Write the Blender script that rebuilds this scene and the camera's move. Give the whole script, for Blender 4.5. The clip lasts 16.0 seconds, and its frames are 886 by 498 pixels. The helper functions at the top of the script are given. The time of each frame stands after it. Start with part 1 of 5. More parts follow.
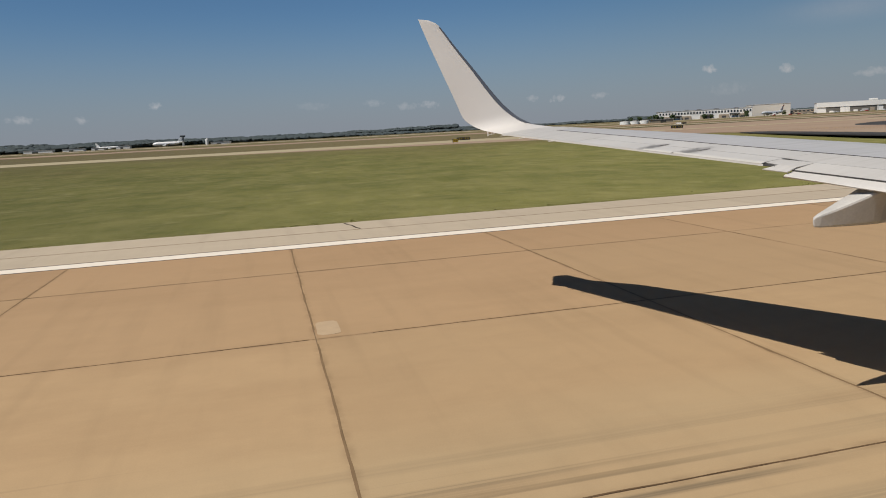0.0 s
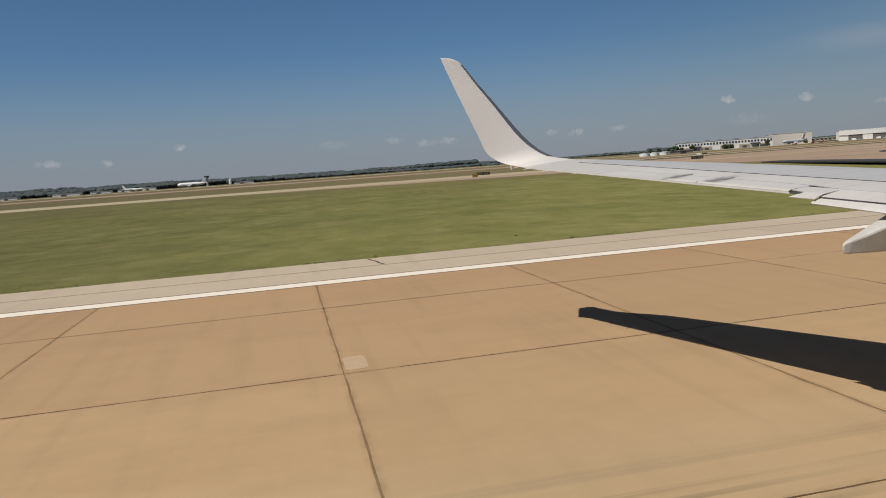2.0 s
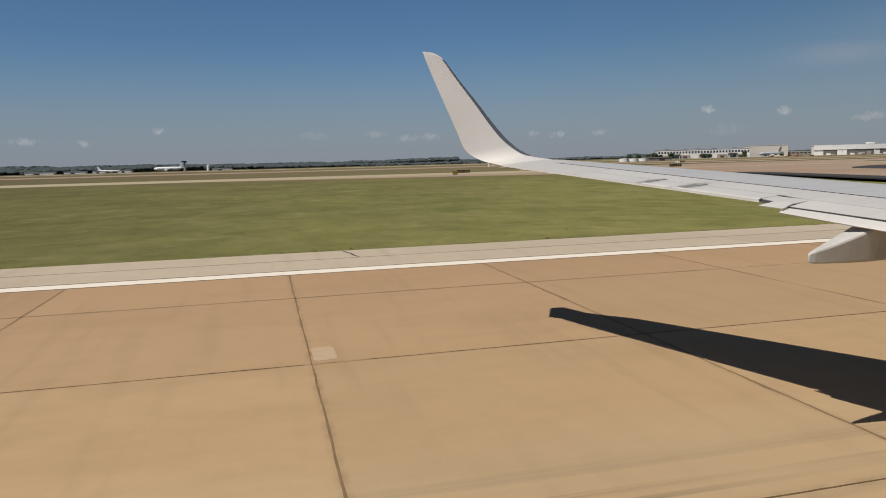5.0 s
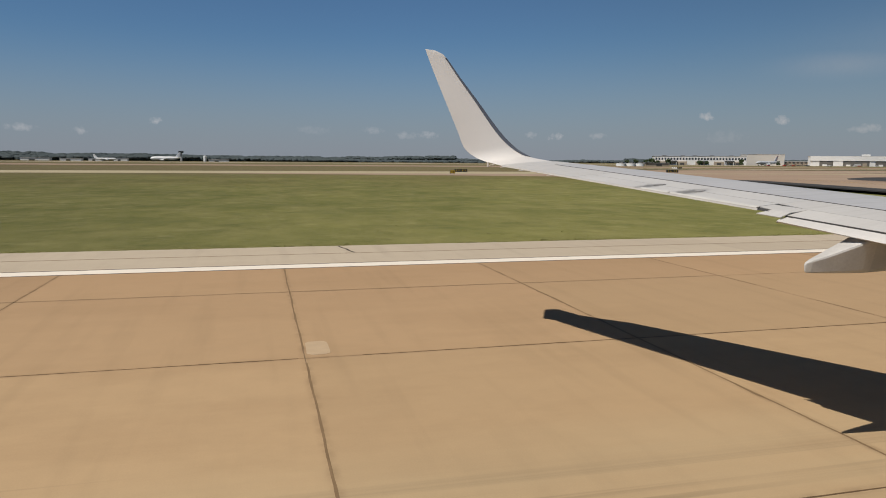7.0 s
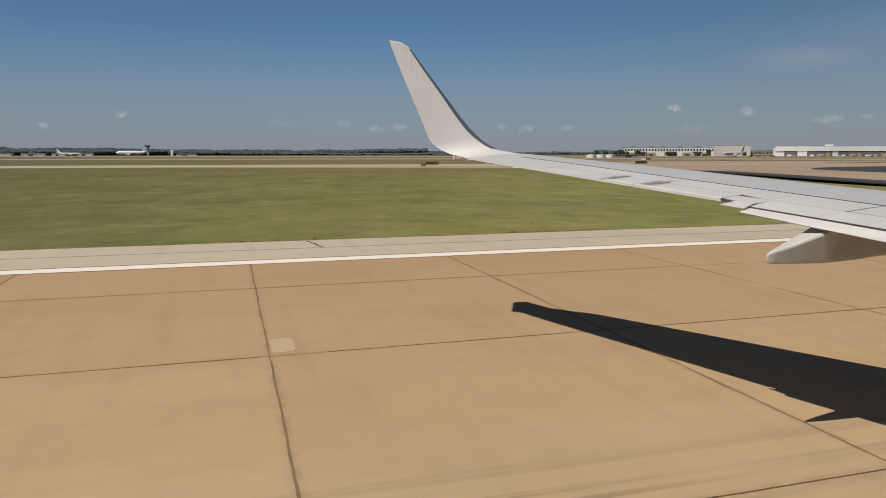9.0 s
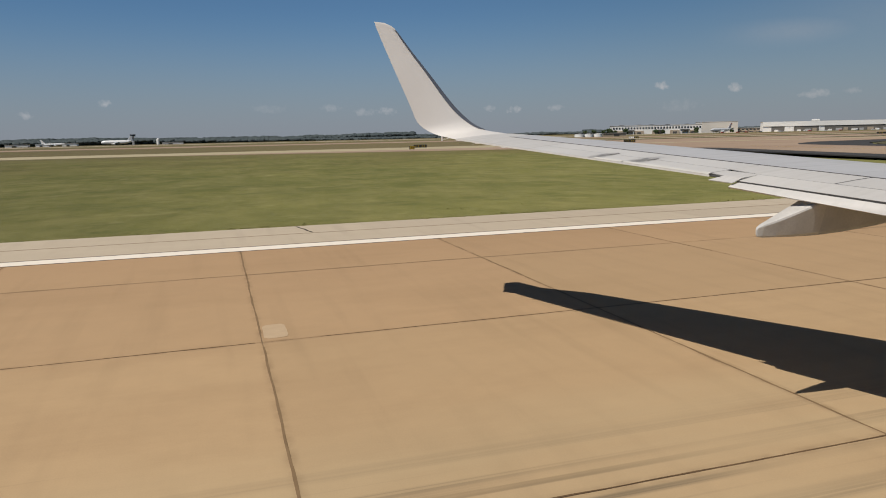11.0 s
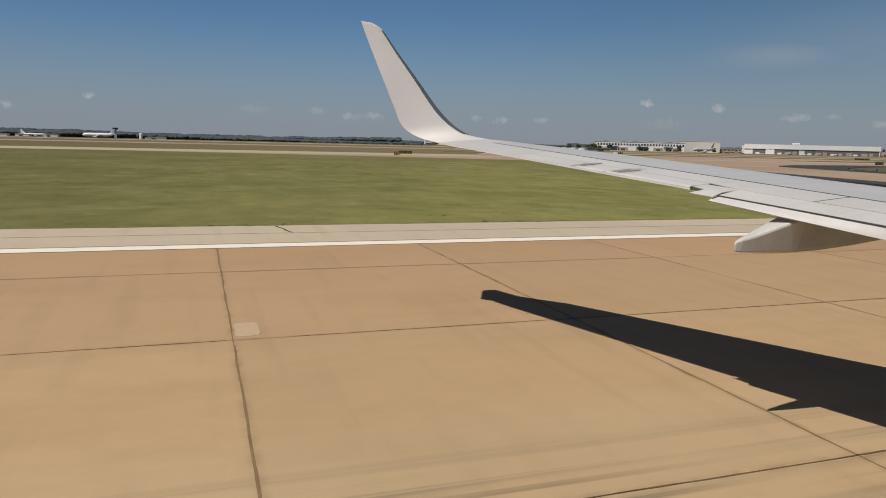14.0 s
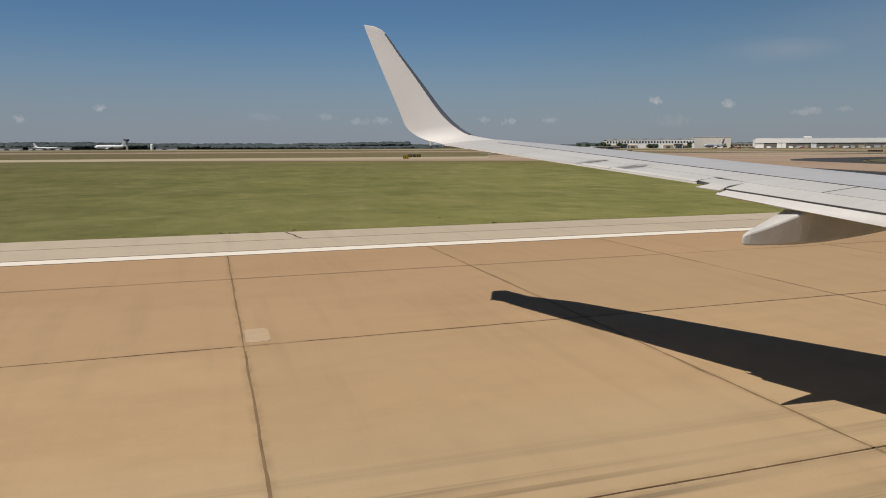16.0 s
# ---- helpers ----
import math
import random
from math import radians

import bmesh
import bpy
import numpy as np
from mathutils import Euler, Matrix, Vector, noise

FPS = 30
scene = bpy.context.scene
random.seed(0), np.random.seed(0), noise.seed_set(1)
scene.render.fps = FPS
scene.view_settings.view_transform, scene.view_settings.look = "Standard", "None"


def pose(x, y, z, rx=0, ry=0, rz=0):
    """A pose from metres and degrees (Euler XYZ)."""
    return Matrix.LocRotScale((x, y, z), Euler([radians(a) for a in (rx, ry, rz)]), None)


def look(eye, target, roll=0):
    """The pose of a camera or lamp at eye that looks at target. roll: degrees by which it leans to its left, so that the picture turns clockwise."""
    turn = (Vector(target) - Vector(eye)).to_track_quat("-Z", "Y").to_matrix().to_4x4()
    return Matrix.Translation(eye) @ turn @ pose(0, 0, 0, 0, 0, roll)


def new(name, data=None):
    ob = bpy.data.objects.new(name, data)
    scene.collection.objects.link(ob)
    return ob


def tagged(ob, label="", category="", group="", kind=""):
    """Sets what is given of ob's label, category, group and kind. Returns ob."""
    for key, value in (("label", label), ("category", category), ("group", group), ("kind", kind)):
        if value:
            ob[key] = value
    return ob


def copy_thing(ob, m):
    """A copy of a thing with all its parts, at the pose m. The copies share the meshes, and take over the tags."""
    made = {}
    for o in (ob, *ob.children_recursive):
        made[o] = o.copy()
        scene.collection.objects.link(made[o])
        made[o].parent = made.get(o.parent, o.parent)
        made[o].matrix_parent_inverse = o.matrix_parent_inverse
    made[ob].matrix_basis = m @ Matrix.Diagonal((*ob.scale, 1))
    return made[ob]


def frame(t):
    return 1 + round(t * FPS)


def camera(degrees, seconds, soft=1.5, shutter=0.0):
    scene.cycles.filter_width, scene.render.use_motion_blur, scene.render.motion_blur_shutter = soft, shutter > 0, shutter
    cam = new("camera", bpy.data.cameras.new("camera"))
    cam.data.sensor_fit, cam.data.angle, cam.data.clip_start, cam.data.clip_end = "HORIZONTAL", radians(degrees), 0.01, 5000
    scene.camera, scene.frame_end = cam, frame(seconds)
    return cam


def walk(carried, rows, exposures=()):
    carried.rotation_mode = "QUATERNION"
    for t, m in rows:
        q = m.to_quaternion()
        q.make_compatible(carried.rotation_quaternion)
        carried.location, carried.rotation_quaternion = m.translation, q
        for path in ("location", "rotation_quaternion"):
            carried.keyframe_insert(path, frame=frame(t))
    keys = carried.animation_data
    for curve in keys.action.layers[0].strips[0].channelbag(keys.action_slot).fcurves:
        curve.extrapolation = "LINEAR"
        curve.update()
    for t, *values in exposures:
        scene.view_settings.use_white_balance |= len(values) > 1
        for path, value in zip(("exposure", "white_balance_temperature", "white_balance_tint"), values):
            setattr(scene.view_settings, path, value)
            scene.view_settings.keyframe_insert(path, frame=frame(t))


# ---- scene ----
cam = camera(64.0, 16.0, soft=1.0)
walk(cam, [
    (0.0, pose(-0.006, 0.034, 4.127, 80.44, 2.92, -14.35)),
    (0.5, pose(-0.067, -0.019, 4.106, 81.84, 2.29, -15.71)),
    (1.0, pose(-0.114, -0.113, 4.123, 83.18, 1.76, -15.48)),
    (1.5, pose(-0.139, -0.074, 4.143, 83.70, 3.10, -14.17)),
    (2.0, pose(-0.124, -0.051, 4.117, 83.36, 4.07, -12.78)),
    (2.5, pose(-0.119, -0.098, 4.124, 83.60, 2.20, -13.27)),
    (3.0, pose(-0.086, 0.004, 4.094, 82.83, 1.64, -14.95)),
    (5.5, pose(-0.043, -0.064, 4.070, 83.15, 1.34, -14.15)),
    (6.0, pose(-0.034, 0.034, 4.066, 83.93, -0.70, -15.59)),
    (6.5, pose(-0.085, -0.024, 4.093, 83.04, -0.63, -14.52)),
    (7.0, pose(-0.096, -0.050, 4.064, 82.89, -0.41, -14.53)),
    (7.5, pose(-0.095, -0.109, 4.069, 84.03, 0.64, -13.97)),
    (8.0, pose(-0.017, -0.060, 4.012, 84.48, -0.56, -15.49)),
    (8.5, pose(0.071, 0.058, 4.008, 83.49, -2.65, -16.55)),
    (9.0, pose(0.075, 0.082, 4.071, 82.31, -0.03, -16.82)),
    (11.5, pose(0.084, 0.102, 4.021, 80.83, 1.31, -17.94)),
    (12.0, pose(0.176, 0.168, 3.963, 80.94, 1.01, -18.55)),
    (12.5, pose(0.136, 0.038, 3.939, 82.11, -0.17, -18.66)),
    (13.0, pose(0.162, 0.061, 3.958, 83.49, -1.71, -18.87)),
    (13.5, pose(0.112, 0.077, 3.985, 81.58, -0.09, -19.18)),
    (14.0, pose(0.176, 0.200, 3.954, 81.54, -1.37, -18.92)),
    (14.5, pose(0.176, 0.132, 3.981, 80.94, 2.07, -18.28)),
    (15.0, pose(0.190, 0.111, 3.960, 81.51, 1.49, -18.84)),
    (15.5, pose(0.200, 0.100, 3.941, 83.51, -0.91, -19.79)),
    (16.0, pose(0.253, 0.188, 3.923, 81.76, 0.17, -18.20)),
])
# x: along the runway, the way the aircraft heads; y: across it, towards the terminal side; z: up
# (the aircraft stands where it is about twelve seconds into the shot)

# ---- sky, sun ----
SUN_DIR = Vector((-0.589, -0.29, 1.0)).normalized()
world = bpy.data.worlds.new("sky")
scene.world = world
world.use_nodes = True
wn, wl = world.node_tree.nodes, world.node_tree.links
wn.clear()
w_out = wn.new("ShaderNodeOutputWorld")
w_bg = wn.new("ShaderNodeBackground")
sky = wn.new("ShaderNodeTexSky")
sky.sky_type = "NISHITA"
sky.sun_disc = False
sky.sun_elevation = math.asin(SUN_DIR.z)
sky.sun_rotation = math.atan2(SUN_DIR.x, SUN_DIR.y)
sky.altitude = 200
sky.air_density = 1.0
sky.dust_density = 0.3
sky.ozone_density = 2.0
w_bg.inputs["Strength"].default_value = 0.059
wl.new(w_bg.outputs[0], w_out.inputs[0])


def wmath(op, a, b=None, c=None):
    n = wn.new("ShaderNodeMath")
    n.operation = op
    for i, v in enumerate((a, b, c)):
        if v is None:
            continue
        if isinstance(v, (int, float)):
            n.inputs[i].default_value = v
        else:
            wl.new(v, n.inputs[i])
    return n.outputs[0]


w_tc = wn.new("ShaderNodeTexCoord")
w_sep = wn.new("ShaderNodeSeparateXYZ")
wl.new(w_tc.outputs["Generated"], w_sep.inputs[0])
w_az = wmath("MULTIPLY", wmath("ARCTAN2", w_sep.outputs[0], w_sep.outputs[1]), 57.2958)
w_el = wmath("MULTIPLY", wmath("ARCSINE", w_sep.outputs[2]), 57.2958)
w_noise = wn.new("ShaderNodeTexNoise")
w_noise.inputs["Scale"].default_value = 130
w_noise.inputs["Detail"].default_value = 6
w_noise.inputs["Roughness"].default_value = 0.62
wl.new(w_tc.outputs["Generated"], w_noise.inputs["Vector"])
# small fair-weather clouds: bearing, height, half width, half height (degrees), density
CLOUDS = [
    (34.66, 3.45, 0.55, 0.36, 0.72), (39.73, 3.08, 0.55, 0.33, 0.58), (23.41, 1.95, 0.62, 0.34, 0.55),
    (21.5, 2.05, 0.5, 0.28, 0.34), (26.6, 2.0, 0.75, 0.3, 0.28), (-7.27, 2.79, 0.5, 0.28, 0.5),
    (-12.3, 1.95, 0.5, 0.3, 0.36), (11.6, 1.95, 0.9, 0.32, 0.28), (13.3, 2.0, 0.9, 0.34, 0.36),
    (9.0, 2.3, 0.9, 0.3, 0.24), (45.0, 2.4, 1.2, 0.32, 0.32), (47.3, 2.5, 0.7, 0.25, 0.28),
    (50.5, 2.0, 1.2, 0.3, 0.3), (4.3, 2.3, 1.3, 0.4, 0.14), (36.0, 1.9, 1.8, 0.5, 0.12),
    (-16.0, 2.1, 1.0, 0.35, 0.36), (-30.0, 3.0, 4.0, 0.8, 0.35), (80.0, 4.0, 5.0, 0.9, 0.4),
]
# thin veils: the same numbers, with soft edges
VEILS = [(43.6, 6.8, 3.6, 0.8, 0.17), (52.0, 8.0, 9.0, 2.2, 0.10), (60.0, 6.0, 8.0, 1.5, 0.12)]
cover = None
for az, el, hw, hh, dens in CLOUDS + VEILS:
    qa = wmath("MULTIPLY", wmath("SUBTRACT", w_az, az), 1 / hw)
    qe = wmath("MULTIPLY", wmath("SUBTRACT", w_el, el), 1 / hh)
    q = wmath("ADD", wmath("MULTIPLY", qa, qa), wmath("MULTIPLY", qe, qe))
    if hw > 3.3 and dens < 0.2:
        d = wmath("MULTIPLY", wmath("POWER", 2.718, wmath("MULTIPLY", q, -0.9)), wmath("MULTIPLY_ADD", w_noise.outputs["Fac"], 0.5 * dens, 0.75 * dens))
    else:
        rough_edge = wmath("MULTIPLY_ADD", w_noise.outputs["Fac"], 4.2, -1.9)
        n = wn.new("ShaderNodeMath")
        n.operation = "MULTIPLY"
        n.use_clamp = True
        wl.new(wmath("SUBTRACT", wmath("ADD", 0.7, rough_edge), q), n.inputs[0])
        n.inputs[1].default_value = 0.7
        d = wmath("MULTIPLY", n.outputs[0], dens)
    cover = d if cover is None else wmath("MAXIMUM", cover, d)
# ground haze close to the horizon
haze = wn.new("ShaderNodeMapRange")
haze.interpolation_type = "SMOOTHSTEP"
wl.new(w_el, haze.inputs["Value"])
haze.inputs["From Min"].default_value = 10.0
haze.inputs["From Max"].default_value = -1.0
haze.inputs["To Min"].default_value = 0.0
haze.inputs["To Max"].default_value = 0.85
hz_mix = wn.new("ShaderNodeMix")
hz_mix.data_type = "RGBA"
wl.new(haze.outputs[0], hz_mix.inputs["Factor"])
sky_tint = wn.new("ShaderNodeMix")
sky_tint.data_type = "RGBA"
sky_tint.blend_type = "MULTIPLY"
sky_tint.inputs["Factor"].default_value = 1.0
wl.new(sky.outputs[0], sky_tint.inputs["A"])
# paler blue low down, a deeper and dimmer sky towards the zenith
w_high = wn.new("ShaderNodeMapRange")
w_high.interpolation_type = "SMOOTHSTEP"
wl.new(w_el, w_high.inputs["Value"])
w_high.inputs["From Min"].default_value, w_high.inputs["From Max"].default_value = 16.0, 55.0
tint = wn.new("ShaderNodeMix")
tint.data_type = "RGBA"
wl.new(w_high.outputs[0], tint.inputs["Factor"])
tint.inputs["A"].default_value, tint.inputs["B"].default_value = (0.69, 0.95, 1.19, 1), (0.56, 0.50, 0.50, 1)
wl.new(tint.outputs["Result"], sky_tint.inputs["B"])
wl.new(sky_tint.outputs["Result"], hz_mix.inputs["A"])
hz_mix.inputs["B"].default_value = (4.65, 5.0, 6.05, 1)
cl_mix = wn.new("ShaderNodeMix")
cl_mix.data_type = "RGBA"
wl.new(cover, cl_mix.inputs["Factor"])
wl.new(hz_mix.outputs["Result"], cl_mix.inputs["A"])
cl_mix.inputs["B"].default_value = (10.5, 10.4, 10.7, 1)
# the sky is duller ahead of the aircraft than abeam
w_ahead = wn.new("ShaderNodeMapRange")
w_ahead.interpolation_type = "SMOOTHSTEP"
wl.new(w_az, w_ahead.inputs["Value"])
w_ahead.inputs["From Min"].default_value, w_ahead.inputs["From Max"].default_value = 8.0, 52.0
dull = wn.new("ShaderNodeMix")
dull.data_type, dull.blend_type = "RGBA", "MULTIPLY"
w_clear = wn.new("ShaderNodeMapRange")
w_clear.interpolation_type = "SMOOTHSTEP"
wl.new(w_el, w_clear.inputs["Value"])
w_clear.inputs["From Min"].default_value, w_clear.inputs["From Max"].default_value = 0.0, 8.0
w_clear.inputs["To Min"].default_value = 0.25
wl.new(wmath("MULTIPLY", w_ahead.outputs[0], w_clear.outputs[0]), dull.inputs["Factor"])
wl.new(cl_mix.outputs["Result"], dull.inputs["A"])
dull.inputs["B"].default_value = (0.92, 0.85, 0.78, 1)
wl.new(dull.outputs["Result"], w_bg.inputs["Color"])

sun = new("sun", bpy.data.lights.new("sun", "SUN"))
sun.data.energy = 5.0
sun.data.angle = radians(0.53)
sun.data.color = (1.0, 0.94, 0.85)
sun.matrix_world = look((0, 0, 100), Vector((0, 0, 100)) - SUN_DIR)
scene.view_settings.exposure = -0.2


# ---- materials ----
class Mat:
    """A node material with short-hand for the usual nodes."""

    def __init__(self, name, rough=0.8, metal=0.0, spec=0.5):
        self.m = bpy.data.materials.new(name)
        self.m.use_nodes = True
        self.t = self.m.node_tree
        self.b = self.t.nodes["Principled BSDF"]
        self.b.inputs["Roughness"].default_value = rough
        self.b.inputs["Metallic"].default_value = metal
        self.b.inputs["Specular IOR Level"].default_value = spec

    def node(self, kind, **inputs):
        n = self.t.nodes.new(kind)
        for k, v in inputs.items():
            self.put(n.inputs[k.replace("_", " ")], v)
        return n

    def put(self, socket, v):
        if isinstance(v, bpy.types.NodeSocket):
            self.t.links.new(v, socket)
        else:
            socket.default_value = v

    def coords(self, scale=(1, 1, 1), world_space=True):
        src = self.node("ShaderNodeNewGeometry").outputs["Position"] if world_space else self.node("ShaderNodeTexCoord").outputs["Object"]
        return self.node("ShaderNodeMapping", Vector=src, Scale=scale).outputs[0]

    def noise(self, vec, scale, detail=4, rough=0.55, lo=0.3, hi=0.7):
        f = self.node("ShaderNodeTexNoise", Vector=vec, Scale=scale, Detail=detail, Roughness=rough).outputs["Fac"]
        r = self.node("ShaderNodeMapRange", Value=f)
        r.inputs["From Min"].default_value, r.inputs["From Max"].default_value = lo, hi
        return r.outputs[0]

    def ramp(self, v, lo, hi, a=0.0, b=1.0, smooth=True):
        r = self.node("ShaderNodeMapRange", Value=v)
        r.interpolation_type = "SMOOTHSTEP" if smooth else "LINEAR"
        for k, x in (("From Min", lo), ("From Max", hi), ("To Min", a), ("To Max", b)):
            r.inputs[k].default_value = x
        return r.outputs[0]

    def math(self, op, a, b=0.0):
        n = self.t.nodes.new("ShaderNodeMath")
        n.operation = op
        self.put(n.inputs[0], a)
        self.put(n.inputs[1], b)
        return n.outputs[0]

    def mix(self, f, a, b, blend="MIX"):
        n = self.t.nodes.new("ShaderNodeMix")
        n.data_type = "RGBA"
        n.blend_type = blend
        self.put(n.inputs["Factor"], f)
        self.put(n.inputs["A"], a if isinstance(a, bpy.types.NodeSocket) else (*a, 1))
        self.put(n.inputs["B"], b if isinstance(b, bpy.types.NodeSocket) else (*b, 1))
        return n.outputs["Result"]

    def bump(self, h, strength=0.3, dist=0.01):
        n = self.node("ShaderNodeBump", Height=h, Strength=strength, Distance=dist)
        self.put(self.b.inputs["Normal"], n.outputs[0])

    def colour(self, c):
        self.put(self.b.inputs["Base Color"], c if isinstance(c, bpy.types.NodeSocket) else (*c, 1))
        return self


def plain(name, c, rough=0.6, metal=0.0, vary=0.12, scale=3.0, spec=0.5):
    """A painted or metal surface with slight soiling at two scales."""
    k = Mat(name, rough, metal, spec)
    v = k.coords()
    big, fine = k.noise(v, scale), k.noise(v, scale * 14, 3)
    dark = tuple(x * (1 - vary) for x in c)
    base = k.mix(big, dark, c)
    k.colour(k.mix(k.math("MULTIPLY", fine, 0.35), base, tuple(x * (1 - 1.6 * vary) for x in c)))
    k.bump(fine, 0.08, 0.003)
    return k.m


SLAB, JOINT_X = 7.62, 0.75


def concrete_material(name, c1, c2, rubber=False, grooves=True, stains=False):
    k = Mat(name, 0.95, spec=0.10)
    v = k.coords()
    sep = k.node("ShaderNodeSeparateXYZ", Vector=v)
    rnd = k.node("ShaderNodeObjectInfo").outputs["Random"]
    isl = k.node("ShaderNodeNewGeometry").outputs["Random Per Island"]
    tone = k.math("FRACT", k.math("ADD", rnd, isl))
    big = k.noise(k.coords((0.5, 1.0, 1)), 0.16, 5, 0.6)
    mid = k.noise(v, 1.3, 6, 0.65)
    fine = k.noise(v, 38, 3, 0.6)
    col = k.mix(big, c1, c2)
    if rubber:
        # the outer lanes are redder and darker than the trafficked middle, with random blotches
        lane = k.math("ADD", k.ramp(sep.outputs[1], 14.38, 14.46, 0, 0.30, False), k.ramp(sep.outputs[1], 9, 27, 0, 0.60, False))
        col = k.mix(lane, tuple(x * y for x, y in zip(c2, (1.10, 1.07, 1.04))), tuple(x * y for x, y in zip(c1, (0.970, 0.868, 0.862))))
        blotch = k.noise(k.coords((0.35, 1.0, 1)), 0.33, 6, 0.7, 0.45, 0.72)
        col = k.mix(k.math("MULTIPLY", blotch, 0.40), col, (c1[0] * 0.74, c1[1] * 0.66, c1[2] * 0.62))
    if stains:
        broad = k.noise(k.coords((0.6, 1.0, 1)), 0.035, 6, 0.66, 0.38, 0.64)
        col = k.mix(k.math("MULTIPLY", broad, 0.65), col, (c1[0] * 0.72, c1[1] * 0.62, c1[2] * 0.58))
    col = k.mix(k.math("MULTIPLY", tone, 0.38), col, tuple(x * 0.70 for x in c1))
    col = k.mix(k.math("MULTIPLY", k.math("FRACT", k.math("MULTIPLY", tone, 7.3)), 0.22), col, (c2[0] * 1.12, c2[1] * 1.14, c2[2] * 1.10))
    col = k.mix(k.math("MULTIPLY", mid, 0.22), col, tuple(x * 0.8 for x in c1))
    col = k.mix(k.math("MULTIPLY", fine, 0.16), col, tuple(min(1, x * 1.35) for x in c2))
    # crosswise water runs
    runs = k.noise(k.coords((1.6, 0.10, 1)), 1.0, 3, 0.5, 0.52, 0.75)
    col = k.mix(k.math("MULTIPLY", runs, 0.20), col, tuple(x * 0.62 for x in c1))
    if rubber:
        # tyre rubber laid down along the runway, densest towards its middle
        streak = k.math("MULTIPLY", k.noise(k.coords((0.022, 2.1, 1)), 1.0, 2, 0.5, 0.49, 0.56), k.noise(k.coords((0.015, 16, 1)), 1.0, 3, 0.6, 0.30, 0.55))
        patchy = k.noise(k.coords((0.06, 0.6, 1)), 1.0, 3, 0.5, 0.40, 0.52)
        near = k.ramp(sep.outputs[1], 9.2, 6.2)
        f = k.math("MULTIPLY", k.math("MULTIPLY", streak, patchy), near)
        col = k.mix(k.math("MULTIPLY", f, 0.80), col, (0.060, 0.044, 0.034))
        # single tyre marks farther out
        skid = k.noise(k.coords((0.030, 3.4, 1)), 1.0, 2, 0.5, 0.625, 0.69)
        lanes = k.math("MULTIPLY", k.ramp(sep.outputs[1], 12.5, 8.5), k.noise(k.coords((0.06, 0.2, 1)), 1.0, 2, 0.5, 0.45, 0.6))
        col = k.mix(k.math("MULTIPLY", k.math("MULTIPLY", skid, lanes), 0.55), col, (0.085, 0.058, 0.036))
        pale = k.math("MULTIPLY", k.ramp(sep.outputs[1], 10.5, 7.5), k.noise(k.coords((0.05, 0.3, 1)), 1.0, 4, 0.6))
        col = k.mix(k.math("MULTIPLY", pale, 0.6), col, (0.44, 0.355, 0.22))
    if rubber:
        # soiled edges along the joints
        fx = k.math("ABSOLUTE", k.math("SUBTRACT", k.math("FRACT", k.math("MULTIPLY", k.math("SUBTRACT", sep.outputs[0], JOINT_X), 1 / SLAB)), 0.5))
        fy = k.math("ABSOLUTE", k.math("SUBTRACT", k.math("FRACT", k.math("MULTIPLY", k.math("SUBTRACT", sep.outputs[1], 6.80), 1 / SLAB)), 0.5))
        soil = k.math("MULTIPLY", k.ramp(k.math("MAXIMUM", fx, fy), 0.480, 0.499), k.noise(v, 2.2, 4, 0.6, 0.35, 0.7))
        col = k.mix(k.math("MULTIPLY", soil, 0.45), col, (0.15, 0.095, 0.055))
    k.colour(col)
    h = k.math("ADD", mid, k.math("MULTIPLY", fine, 0.5))
    if grooves:
        wv = k.node("ShaderNodeTexWave", Vector=v, Scale=8.0, Distortion=0.4)
        h = k.math("ADD", h, k.math("MULTIPLY", wv.outputs["Fac"], 0.07))
    k.bump(h, 0.35, 0.004)
    return k.m


M_SLAB = concrete_material("runway_concrete", (0.362, 0.252, 0.145), (0.414, 0.293, 0.170), rubber=True)
M_SHOULDER = concrete_material("shoulder_concrete", (0.415, 0.347, 0.264), (0.475, 0.399, 0.306), grooves=False)
M_APRON = concrete_material("taxiway_concrete", (0.305, 0.226, 0.166), (0.358, 0.270, 0.200), grooves=False, stains=True)
M_PALE = concrete_material("weathered_taxiway_concrete", (0.34, 0.29, 0.19), (0.41, 0.35, 0.235), grooves=False)
M_SEALANT = plain("joint_sealant", (0.25, 0.172, 0.102), 0.95, vary=0.30, scale=2.0, spec=0.08)
M_SEAL_TOP = plain("overfilled_sealant", (0.245, 0.162, 0.090), 0.95, vary=0.25, scale=1.3, spec=0.08)
M_SEAL_DARK = plain("dark_joint_sealant", (0.155, 0.098, 0.055), 0.95, vary=0.30, scale=1.6, spec=0.08)
M_SEAL_FAINT = plain("worn_joint_sealant", (0.305, 0.205, 0.118), 0.95, vary=0.25, scale=1.1, spec=0.08)
M_ASPHALT = plain("black_asphalt", (0.046, 0.043, 0.041), 0.9, vary=0.35, scale=0.6)


